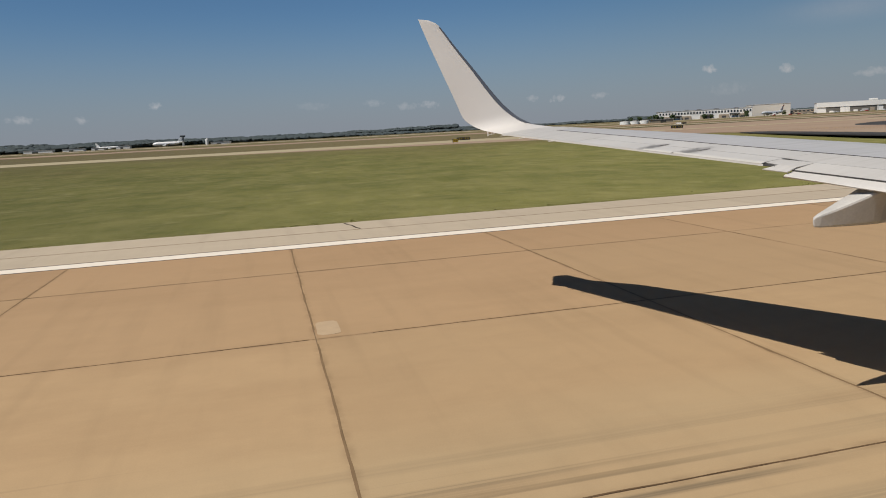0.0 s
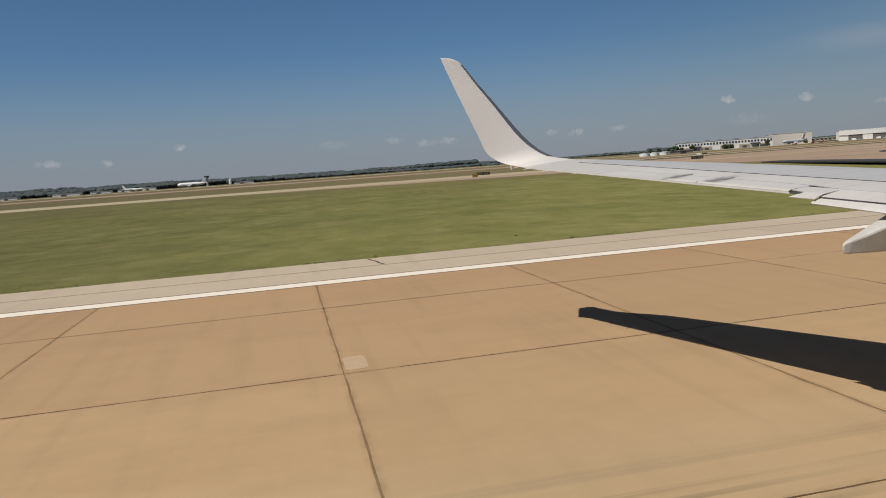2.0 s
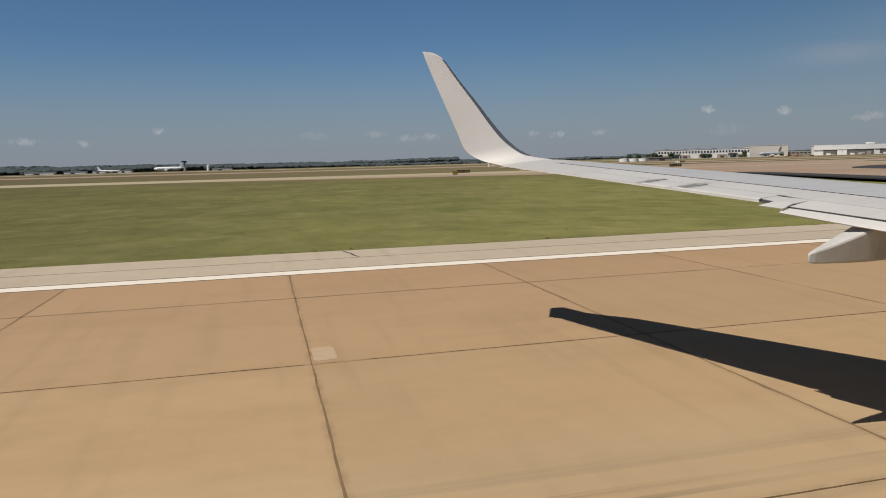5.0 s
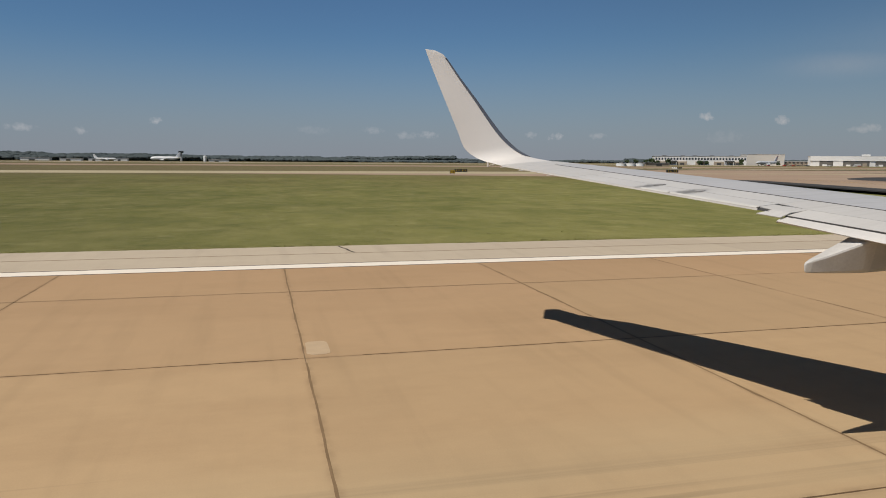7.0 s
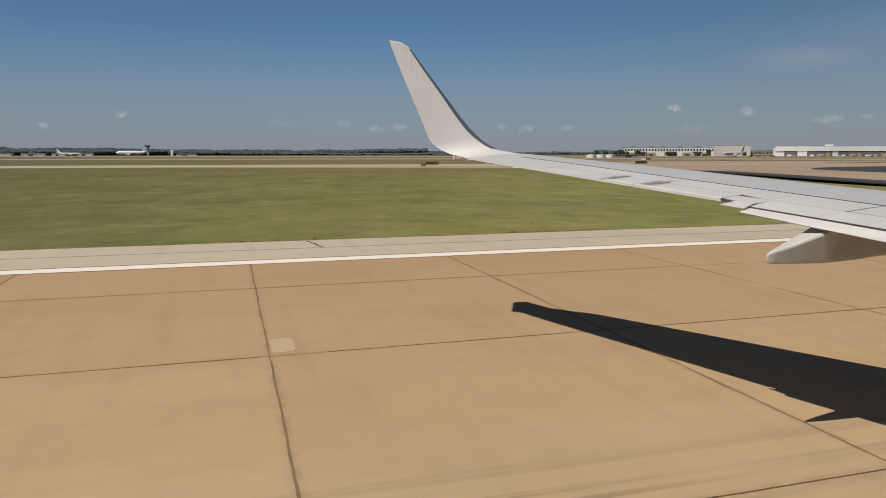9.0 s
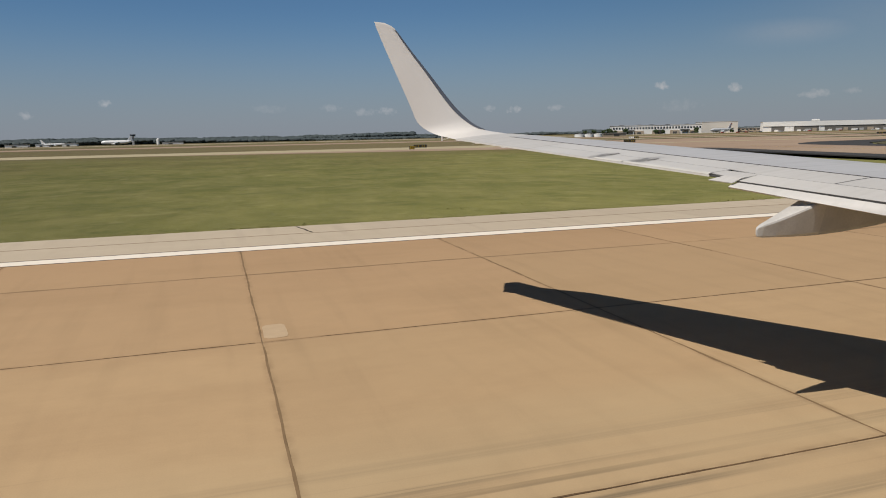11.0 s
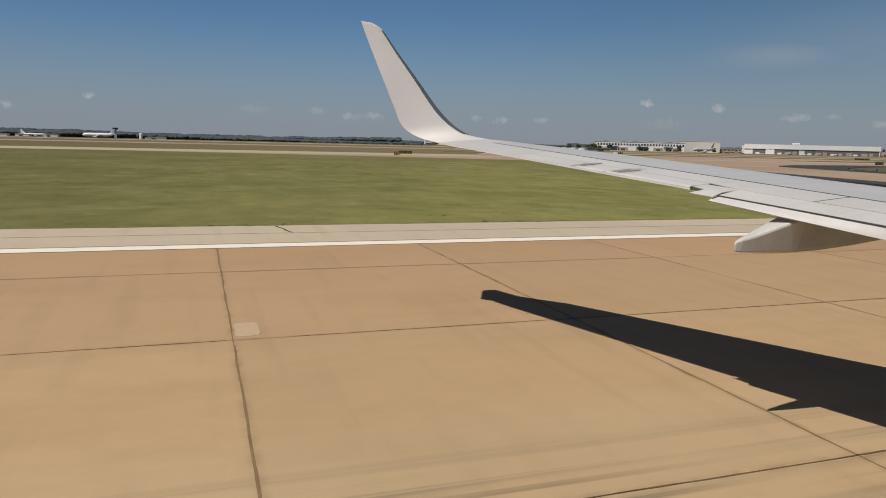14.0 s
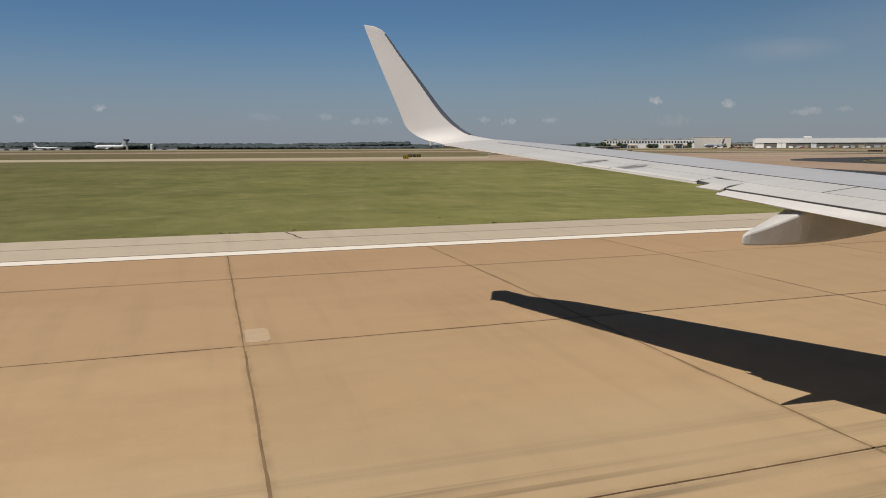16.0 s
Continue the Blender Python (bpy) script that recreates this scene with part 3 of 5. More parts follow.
def loft(bm, sections, n=14, closed_tip=True):
    """Sections: (leading edge, trailing edge, upper normal, thickness above, below)."""
    rings = []
    cs = [0.5 - 0.5 * math.cos(math.pi * i / n) for i in range(n + 1)]
    for a, b, nrm, up, down in sections:
        chord = (Vector(a) - Vector(b)).length
        ring = [Vector(a).lerp(Vector(b), c) + Vector(nrm).normalized() * (foil(c, up) * chord) for c in cs]
        ring += [Vector(a).lerp(Vector(b), c) - Vector(nrm).normalized() * (foil(c, down) * chord + (0.004 if c > 0.95 else 0)) for c in cs[-1:0:-1]]
        rings.append([bm.verts.new(p) for p in ring])
    for r, s in zip(rings, rings[1:]):
        for i in range(len(r)):
            j = (i + 1) % len(r)
            bm.faces.new((r[i], r[j], s[j], s[i]))
    for r in (rings[0], rings[-1]):
        bm.faces.new(r)
    bmesh.ops.recalc_face_normals(bm, faces=bm.faces)
    return bm


aircraft = tagged(empty("airliner"), "white and grey jet airliner wing with upswept winglet", "aircraft")
UPN = (0, -0.07, 1)
bm = loft(bmesh.new(), [(le(y), le(y).lerp(te(y), 0.90 if y < 9 else 0.965), UPN, wing_depth(y, 0.2) - 0.002, 0.05) for y in (-1.7, 1, 4, 7, 10, 12.5, 14.75)])
part("wing_box", bm, M_GAP, aircraft, "wing structure coloured dark for shade in the panel gaps", True)
bm = bmesh.new()
add_grid(bm, lambda y, c: le(y).lerp(te(y), c) - Vector((0, 0, foil(c, 0.05) * (le(y).x - te(y).x) + 0.012)), [-1.7, 2, 5, 8, 11, 14.75], [0.02, 0.06, 0.15, 0.3, 0.5, 0.7, 0.9, 0.99])
part("lower_skin", bm, M_UNDER, aircraft, "pale grey lower wing skin", True)


def wing_panel(name, y0, y1, c0, c1, label="", lift=0.014, mat=None):
    ny, nc = max(2, int((y1 - y0) / 0.7) + 1), max(3, int((c1 - c0) / 0.05) + 2)
    ysn = [y0 + (y1 - y0) * i / ny for i in range(ny + 1)]
    csn = [c0 + (c1 - c0) * (i / nc) ** (1.6 if c0 < 0.1 else 1) for i in range(nc + 1)]
    bm = add_grid(bmesh.new(), lambda y, c: wing_top(y, c, lift), ysn, csn, 0.012)
    return part(name, bm, mat or M_WING, aircraft, label, True)


def rear_line(y):
    """The joint between the fixed upper skin and the moving panels behind it."""
    ks = ((15.0, 0.53), (14.15, 0.535), (13.3, 0.57), (12.36, 0.595), (10.57, 0.64), (9.2, 0.66), (7.1, 0.688), (3.0, 0.71), (-2.0, 0.71))
    for (ya, ca), (yb, cb) in zip(ks, ks[1:]):
        if yb <= y <= ya:
            return ca + (cb - ca) * (ya - y) / (ya - yb)
    return 0.6


def hinge_line(y):
    return 0.880 if y < 9.03 else 0.845 - (y - 9.2) * 0.011


def panel_between(name, y0, y1, lo, hi, label="", lift=0.014, mat=None):
    """A skin panel whose front and rear edges follow two chord lines."""
    ny = max(2, int((y1 - y0) / 0.6) + 1)
    nc = 14 if lo(y0) < 0.1 else 6
    bm = add_grid(bmesh.new(), lambda y, f: wing_top(y, lo(y) + (hi(y) - lo(y)) * f, lift), [y0 + (y1 - y0) * i / ny for i in range(ny + 1)], [(i / nc) ** (1.6 if nc == 14 else 1) for i in range(nc + 1)], 0.012)
    return part(name, bm, mat or (M_WING if name == "front_skin" else M_WING_AFT), aircraft, label, True)


wing_panel("leading_edge_strip", -1.7, 14.7, 0.0, 0.035, "bare metal leading edge", 0.010, M_METAL)
panel_between("front_skin", -1.7, 14.14, lambda y: 0.037, lambda y: rear_line(y) - 0.0055, "light grey upper wing skin")
for y0, y1, gap in ((2.2, 3.9, 0.006), (3.925, 5.8, 0.006), (5.825, 7.56, 0.006), (7.585, 9.03, 0.0025)):
    panel_between("spoiler", y0, y1, lambda y: rear_line(y) + 0.0055, lambda y: hinge_line(y) - gap, "light grey spoiler panel")
panel_between("rear_skin", -1.7, 2.185, lambda y: rear_line(y) + 0.0055, lambda y: hinge_line(y) - 0.004)
# the strip ahead of the flap droops slightly to its rear edge
bm = add_grid(bmesh.new(), lambda y, f: wing_top(y, 0.882 + 0.116 * f, 0.014 - 0.034 * f), [8.55 - 0.54 * i for i in range(20)], [0, 0.25, 0.5, 0.75, 1.0], 0.010)
part("trailing_strip", bm, M_WING_AFT, aircraft, "", True)
panel_between("aileron_skin", 9.034, 12.655, lambda y: rear_line(y) + 0.0055, lambda y: hinge_line(y) - 0.003, mat=M_AILERON)
panel_between("aileron", 9.052, 12.655, lambda y: hinge_line(y) + 0.003, lambda y: 1.0, "light grey aileron with soot smears at its hinges", mat=M_AILERON)
panel_between("outer_rear_skin", 12.665, 14.14, lambda y: rear_line(y) + 0.0055, lambda y: 1.0)
panel_between("tip_skin", 14.144, 14.74, lambda y: 0.037, lambda y: 1.0)


def edge_at(knots, c):
    for (ca, ya), (cb, yb) in zip(knots, knots[1:]):
        if ca <= c <= cb:
            return ya + (yb - ya) * (c - ca) / (cb - ca)
    return knots[-1][1]


# fixed trailing edge piece between aileron and flap; a dark sheet paints the shade in its outer slot
OUTER, INNER = ((0.8785, 9.040), (0.966, 9.030), (0.982, 8.80), (1.03, 8.80)), ((0.8785, 8.54), (1.03, 8.535))
REAR_OUT, REAR_IN = Vector((7.017, 8.92, EYE - 0.706)), Vector((7.110, 8.52, EYE - 0.735))


def block_top(c, f):
    if c > 1.0:
        return REAR_OUT.lerp(REAR_IN, f)
    return wing_top(edge_at(OUTER, c) + (edge_at(INNER, c) - edge_at(OUTER, c)) * f, c, 0.0142)


bm = add_grid(bmesh.new(), block_top, [0.8785, 0.92, 0.95, 0.966, 0.982, 1.02], [0, 0.33, 0.66, 1], 0.012)
part("trailing_block", bm, M_WING_AFT, aircraft, "fixed trailing edge piece beside the flap", True)
bm = add_grid(bmesh.new(), lambda c, f: wing_top(8.80 + 0.24 * f, c, -0.004), [0.968, 0.985, 1.0], [0, 0.5, 1], 0.010)
part("slot_liner", bm, M_GAP, aircraft, "dark sheet for the shade in the slot beside the aileron")
# raised trailing edge wedges, bright in the sun, behind a dark strip
for y0, y1, c0 in ((8.99, 10.50, 0.984), (10.52, 11.08, 0.986)):
    bm = add_grid(bmesh.new(), lambda y, f: wing_top(y, c0 + (1.006 - c0) * f, 0.022 - 0.016 * f), [y0 + (y1 - y0) * i / 6 for i in range(7)], [0, 0.5, 1], 0.014)
    part("trailing_edge_wedge", bm, M_WEDGE, aircraft, "bright white trailing edge wedge", True)
bm = add_grid(bmesh.new(), lambda y, f: wing_top(y, 1.0055, 0.015 - 0.030 * f) + Vector((-0.004 * f, 0, 0)), [8.96 + 0.48 * i for i in range(13)], [0, 1], 0.004)
part("trailing_edge_cap", bm, M_WEDGE, aircraft, "thin white trailing edge cap", True)
panel_between("groove", 9.10, 10.45, lambda y: 0.972, lambda y: 0.980, "dark strip before the wedge", 0.018, M_GAP)
for y0, y1 in ((-1.7, 7.57), (7.575, 14.14)):
    panel_between("seal_strip", y0, y1, lambda y: rear_line(y) - 0.0038, lambda y: rear_line(y) + 0.0038, "dark rubber seal strip", 0.019, M_GAP)
# narrow hinge covers
for y0, y1, c0, c1 in ((11.12, 11.15, 0.78, 0.87), (10.33, 10.36, 0.80, 0.88)):
    wing_panel("hinge_cover", y0, y1, c0, c1, "dark stained hinge cover", 0.020, M_STAIN)


def flap_top(y, f):
    a = wing_top(y, 0.996, -0.0580 - 0.0035 * max(0.0, y - 6.0))
    out, inn = Vector((7.089, 8.56, EYE - 0.811)), Vector((7.951, 6.40, EYE - 1.098))
    b = out.lerp(inn, (8.56 - y) / 2.16)
    return a.lerp(b, f) + Vector((0, 0, 0.009 * math.sin(math.pi * f * f)))


bm = add_grid(bmesh.new(), flap_top, [8.56 - 0.55 * i for i in range(18)], [0, 0.2, 0.4, 0.6, 0.8, 1.0], 0.025)
part("flap", bm, M_WING_AFT, aircraft, "light grey partly lowered trailing edge flap", True)
# added dark strip: the shade of the flap gap, given as colour
bm = add_grid(bmesh.new(), lambda y, f: wing_top(y, 0.9975, -0.024 - 0.050 * f), [8.56 - 0.5 * i for i in range(20)], [0, 1], 0.006)
part("flap_seal", bm, M_GAP, aircraft, "dark strip standing in for shade between wing and flap")
bm = add_grid(bmesh.new(), lambda f, v: flap_top(8.565, 0.9 * f) + Vector((0.012 * v, 0.035 * v, -0.008)), [0, 0.5, 1], [0, 1], 0.012)
part("flap_end_rib", bm, M_GAP, aircraft, "dark end rib of the flap")


def fairing(y, at_x, length, wide):
    """A canoe-shaped flap track fairing, blunt at its rear end."""
    bm = bmesh.new()
    rings = []
    # distance forward of the rear end, bottom, top, half width
    for f, zb, zt, hw in ((0.0, 0.03, 0.105, 0.012), (0.006, 0.005, 0.135, 0.022), (0.03, -0.004, 0.170, 0.045), (0.10, -0.012, 0.238, 0.088), (0.20, -0.02, 0.338, 0.140), (0.30, -0.023, 0.438, 0.186), (0.345, -0.021, 0.455, 0.188), (0.5, -0.003, 0.50, 0.184), (0.72, 0.052, 0.55, 0.165), (0.9, 0.112, 0.56, 0.12), (1.0, 0.165, 0.56, 0.08)):
        x = at_x + f * length
        ring = []
        h, w = zt - zb, hw * wide
        e = min(0.018, 0.3 * w, 0.3 * h)
        for u, v in ((-0.22 * w, zb), (0.22 * w, zb), (0.45 * w, zb + 0.10 * h), (w, zt - 2 * e), (w - 0.3 * e, zt - 0.6 * e), (w - 1.2 * e, zt), (-w + 1.2 * e, zt), (-w + 0.3 * e, zt - 0.6 * e), (-w, zt - 2 * e), (-0.45 * w, zb + 0.10 * h)):
            ring.append(bm.verts.new((x, y + u, 2.635 + v)))
        rings.append(ring)
    for name, lo, hi, mat, label in (("fairing_tail_cone", 0, 6, M_FAIRING, "white tail cone of the flap track fairing"), ("fairing_body", 6, 10, M_FAIRING_BODY, "front body of the flap track fairing, coloured darker for wing shade")):
        half = bmesh.new()
        rows = [[half.verts.new(v.co) for v in r] for r in rings[lo:hi + 1]]
        for r, s in zip(rows, rows[1:]):
            for i in range(10):
                half.faces.new((r[i], r[(i + 1) % 10], s[(i + 1) % 10], s[i]))
        half.faces.new(rows[0])
        half.faces.new(rows[-1])
        bmesh.ops.recalc_face_normals(half, faces=half.faces)
        part(name, half, mat, aircraft, label)
    bm.free()


fairing(7.66, 6.81, 2.8, 1.0)

# winglet: leading edge, trailing edge, upper (inboard) normal
WL = [
    (le(14.70), te(14.70), (0, -0.07, 1)), ((6.34, 15.02, 4.050), (4.93, 15.05, 4.02), (0, -0.16, 1)),
    ((5.97, 15.34, 4.145), (4.84, 15.34, 4.065), (0, -0.45, 1)), ((5.72, 15.50, 4.315), (4.65, 15.50, 4.17), (0, -0.9, 0.8)),
    ((5.435, 15.58, 4.585), (4.45, 15.58, 4.36), (0, -1, 0.42)), ((5.175, 15.66, 4.91), (4.31, 15.64, 4.72), (0, -1, 0.22)),
    ((4.84, 15.76, 5.38), (4.05, 15.74, 5.38), (0, -1, 0.17)), ((4.43, 15.86, 5.925), (3.82, 15.85, 5.985), (0, -1, 0.17)),
    ((4.18, 15.93, 6.285), (3.665, 15.92, 6.415), (0, -1, 0.17)), ((4.055, 15.95, 6.44), (3.635, 15.94, 6.525), (0, -1, 0.17)), ((3.87, 15.96, 6.53), (3.61, 15.95, 6.555), (0, -1, 0.17)),
]


def smooth_rows(rows, steps=5):
    """Catmull-Rom curve through rows of vectors, for a fair curve of the winglet."""
    rows = [tuple(Vector(v) for v in r) for r in rows]
    out = []
    for i in range(len(rows) - 1):
        p = [rows[max(0, i - 1)], rows[i], rows[i + 1], rows[min(len(rows) - 1, i + 2)]]
        for k in range(steps):
            t = k / steps
            out.append(tuple(0.5 * (2 * p[1][j] + (p[2][j] - p[0][j]) * t + (2 * p[0][j] - 5 * p[1][j] + 4 * p[2][j] - p[3][j]) * t * t + (3 * p[1][j] - p[0][j] - 3 * p[2][j] + p[3][j]) * t**3) for j in range(3)))
    return out + [rows[-1]]


bm = loft(bmesh.new(), [(a, b, n, 0.034 + 0.016 * min(1.0, i / 12), 0.05) for i, (a, b, n) in enumerate(smooth_rows(WL))], 14)
part("winglet", bm, M_WINGLET, aircraft, "white blended winglet curving up from the wing tip", True)
bm = bmesh.new()
rows = []
for a, b, n in smooth_rows(WL[2:-1])[:-3]:
    a, b, nn = Vector(a), Vector(b), Vector(n).normalized()
    ch = (a - b).length
    rows.append([bm.verts.new(a.lerp(b, c) + nn * (s * foil(c, 0.05) * ch + s * 0.006) + (a - b).normalized() * 0.01) for c, s in ((0.125, 1), (0.06, 1), (0.015, 1), (0.0, 0), (0.015, -1), (0.06, -1), (0.12, -1))])
for r, s in zip(rows, rows[1:]):
    for i in range(6):
        bm.faces.new((r[i], r[i + 1], s[i + 1], s[i]))
bmesh.ops.recalc_face_normals(bm, faces=bm.faces)
part("winglet_leading_edge", bm, M_LE_DARK, aircraft, "dark bare metal leading edge of the winglet", True)
for y in (15.0, 14.6, 14.0, 13.2):
    p = te(y)
    part("static_wick", cyl((p.x + 0.02, p.y, p.z - 0.01), 0.012, 0.004, 0.16, 6, Euler((0, radians(-95), 0)).to_matrix().to_4x4()), M_WINGLET, aircraft)
part("tip_light", box(4.885, 4.915, 15.19, 15.22, 3.93, 4.04, 0.006), M_WINGLET, aircraft, "small white tip light housing")

# cabin shell round the camera, with its window opening
bm = bmesh.new()
R_CAB, CY, CZ = 1.88, -1.55, 3.55
angs = [i * 2 * math.pi / 40 for i in range(41)]
for x0, x1 in ((-7.0, -0.55), (-0.55, 0.95), (0.95, 9.0)):
    for a, b in zip(angs, angs[1:]):
        mid = (a + b) / 2
        if x0 == -0.55 and math.cos(mid) > 0.75 and -0.12 < math.sin(mid) < 0.55:
            continue
        q = [bm.verts.new((x, CY + R_CAB * math.cos(t), CZ + R_CAB * math.sin(t))) for x, t in ((x0, a), (x1, a), (x1, b), (x0, b))]
        bm.faces.new(q)
for x in (-7.0, 9.0):
    bm.faces.new([bm.verts.new((x, CY + R_CAB * math.cos(t), CZ + R_CAB * math.sin(t))) for t in angs[:-1]])
bmesh.ops.remove_doubles(bm, verts=bm.verts, dist=0.001)
bmesh.ops.recalc_face_normals(bm, faces=bm.faces)
bmesh.ops.solidify(bm, geom=bm.faces[:], thickness=0.05)
part("fuselage", bm, M_WINGLET, aircraft, "plain white fuselage shell with window opening")
for y in (-4.2, 1.1):
    leg = part("landing_gear", cyl((1.5, y, 0.5), 0.11, 0.13, 2.4, 12), M_METAL, aircraft)
    for d in (-0.35, 0.35):
        part("tyre", cyl((1.5, y + d - 0.18, 0.56), 0.56, 0.56, 0.36, 28, Euler((radians(-90), 0, 0)).to_matrix().to_4x4()), M_TYRE, leg)

# ---- small materials ----
M_SIGN_YELLOW = plain("sign_yellow", (0.62, 0.42, 0.03), 0.5, vary=0.12)
M_SIGN_BLACK = plain("sign_black", (0.022, 0.022, 0.02), 0.45, vary=0.2)
M_SIGN_FRAME = plain("sign_frame_dark", (0.06, 0.055, 0.045), 0.6)
M_STEEL = plain("galvanised_steel", (0.42, 0.42, 0.42), 0.45, 0.7)
M_CABINET = plain("white_cabinet_paint", (0.80, 0.80, 0.78), 0.5, vary=0.05)
M_PAD = plain("weathered_concrete_pad", (0.46, 0.41, 0.32), 0.9, vary=0.25)
M_TAR = plain("dull_tar", (0.035, 0.03, 0.024), 0.97, vary=0.3, spec=0.05)
M_PATCH = plain("pale_repair_mortar", (0.475, 0.345, 0.215), 0.9, vary=0.12)
M_GLASS_Y = plain("amber_lens", (0.55, 0.30, 0.05), 0.2)
M_WALL_W = plain("white_metal_cladding", (0.80, 0.79, 0.76), 0.6, vary=0.08, scale=0.05)
M_WALL_B = plain("beige_metal_cladding", (0.56, 0.53, 0.48), 0.6, vary=0.08, scale=0.05)
M_WALL_G = plain("grey_metal_cladding", (0.40, 0.40, 0.40), 0.6, vary=0.08, scale=0.05)
M_WALL_T = plain("tan_stucco", (0.40, 0.33, 0.25), 0.8, vary=0.12, scale=0.05)
M_WALL_D = plain("dark_grey_cladding", (0.12, 0.125, 0.135), 0.5, vary=0.12, scale=0.05)
M_ROOF = plain("roof_membrane", (0.45, 0.44, 0.42), 0.8, vary=0.15, scale=0.05)
M_WINDOW = plain("dark_window_glass", (0.03, 0.04, 0.05), 0.12)
M_BLUE_GLASS = plain("blue_curtain_wall_glass", (0.08, 0.16, 0.26), 0.1, vary=0.2, scale=0.05)
# dark colours for the shade inside openings; the second also for dark doors and canopies
M_BAY_DEEP = plain("painted_bay_shade", (0.17, 0.158, 0.14), 0.85, vary=0.35, scale=0.12)
M_BAY = plain("painted_shade_and_dark_parts", (0.07, 0.068, 0.064), 0.8)
M_JET = plain("white_aircraft_paint", (0.78, 0.78, 0.78), 0.3, vary=0.04)
M_JET_GREY = plain("silver_aircraft_paint", (0.52, 0.54, 0.56), 0.35, vary=0.05)
M_TAIL_B = plain("dark_striped_tail_paint", (0.20, 0.17, 0.20), 0.4)
M_BARK = plain("bark", (0.11, 0.08, 0.055), 0.9)
M_CAR_R = plain("red_car_paint", (0.40, 0.04, 0.03), 0.3)
M_CAR_W = plain("white_car_paint", (0.70, 0.70, 0.70), 0.3)
M_CAR_D = plain("dark_car_paint", (0.05, 0.05, 0.06), 0.3)


def leaf_material(name, a, b):
    k = Mat(name, 0.9, spec=0.1)
    v = k.coords()
    isl = k.node("ShaderNodeNewGeometry").outputs["Random Per Island"]
    col = k.mix(k.noise(v, 0.05, 4), a, b)
    col = k.mix(k.math("MULTIPLY", isl, 0.35), col, tuple(x * 0.6 for x in a))
    col = k.mix(k.math("MULTIPLY", k.noise(v, 0.9, 3), 0.5), col, tuple(x * 0.5 for x in a))
    k.colour(col)
    k.bump(k.noise(v, 0.8, 4), 1.0, 0.6)
    return k.m


# aerial haze is mixed into this leaf colour: paler and bluer than M_LEAF
M_WOODS = leaf_material("hazed_distant_foliage", (0.080, 0.100, 0.108), (0.104, 0.124, 0.124))
M_LEAF = leaf_material("tree_foliage", (0.045, 0.065, 0.03), (0.075, 0.10, 0.045))


def lumps(centres, seed, mat, name, rough=0.30):
    """Many uneven leafy clumps joined into one mesh: (x, y, z, radius, height)."""
    rng = np.random.default_rng(seed)
    t = bmesh.new()
    bmesh.ops.create_icosphere(t, subdivisions=2, radius=1.0)
    base = np.array([v.co[:] for v in t.verts])
    faces = np.array([[v.index for v in f.verts] for f in t.faces])
    t.free()
    vs, fs = [], []
    for i, (x, y, z, r, h) in enumerate(centres):
        k = 1 + rng.uniform(-rough, rough, (len(base), 1))
        vs.append(base * k * (r, r, h) + (x, y, z))
        fs.append(faces + i * len(base))
    me = bpy.data.meshes.new(name)
    me.from_pydata(np.concatenate(vs).tolist(), [], np.concatenate(fs).tolist())
    me.materials.append(mat)
    return me


# ---- woods along the horizon ----
def woods(name, x0, x1, y, top, step, seed, label):
    rng = np.random.default_rng(seed)
    c = []
    x = x0
    while x < x1:
        swell = 0.74 + 0.34 * noise.noise((x * 0.0022, y * 0.01, 3.0)) + 0.16 * noise.noise((x * 0.011, y * 0.01, 8.0)) + 0.08 * noise.noise((x * 0.04, y * 0.01, 5.0))
        swell *= min(1.0, 0.42 + (x1 - x) / 900)
        for row in range(3):
            h = top * swell * (0.62 if x > 600 and y > 2000 else 1.0) * rng.uniform(0.92, 1.02) * (0.76 + 0.12 * row)
            r = rng.uniform(0.20, 0.36) * top
            u, v = x + rng.uniform(-8, 8), y + row * 22 + rng.uniform(-8, 8)
            c.append((u, v, h - 0.6 * r, 1.4 * r, 0.6 * r))
            c.append((u + rng.uniform(-5, 5), v + 4, h * 0.38, 1.3 * r, h * 0.40))
        x += step * rng.uniform(0.6, 1.3)
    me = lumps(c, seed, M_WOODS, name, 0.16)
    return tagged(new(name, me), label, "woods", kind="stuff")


woods("distant_woods", -1500, 420, 1330, 16.5, 3.6, 5, "dense dark green woods along the horizon")
woods("distant_woods", -2600, 2400, 2150, 24.0, 6.4, 6, "far woods tinted blue-green for haze along the horizon")
woods("distant_woods", 1300, 4200, 2300, 34.0, 12.0, 7, "far wooded ridge on the horizon")


def tree(at, h, seed):
    """A broad tree: tapered trunk, limbs and a clumped crown."""
    rng = random.Random(seed)
    t = tagged(empty("tree", at), "dark green broad-leaved tree beside the hangars", "tree", "trees by the hangars")
    bm = cyl((0, 0, 0), 0.035 * h, 0.018 * h, 0.5 * h, 8)
    for i in range(5):
        m = Euler((radians(rng.uniform(25, 55)), 0, radians(i * 72 + rng.uniform(-20, 20)))).to_matrix().to_4x4()
        add_cyl(bm, (0, 0, h * rng.uniform(0.28, 0.45)), 0.014 * h, 0.006 * h, 0.38 * h, 6, m)
    part("trunk", bm, M_BARK, t)
    c = []
    for i in range(46):
        a, d, z = rng.uniform(0, 6.28), math.sqrt(rng.random()) * 0.42 * h, rng.uniform(0.2, 0.9) * h
        d *= 1.1 - abs(z / h - 0.58)
        s = rng.uniform(0.10, 0.18) * h
        c.append((d * math.cos(a), d * math.sin(a), z, s, s * 0.8))
    o = new("crown", lumps(c, seed, M_LEAF, "crown"))
    o.parent = t
    return t


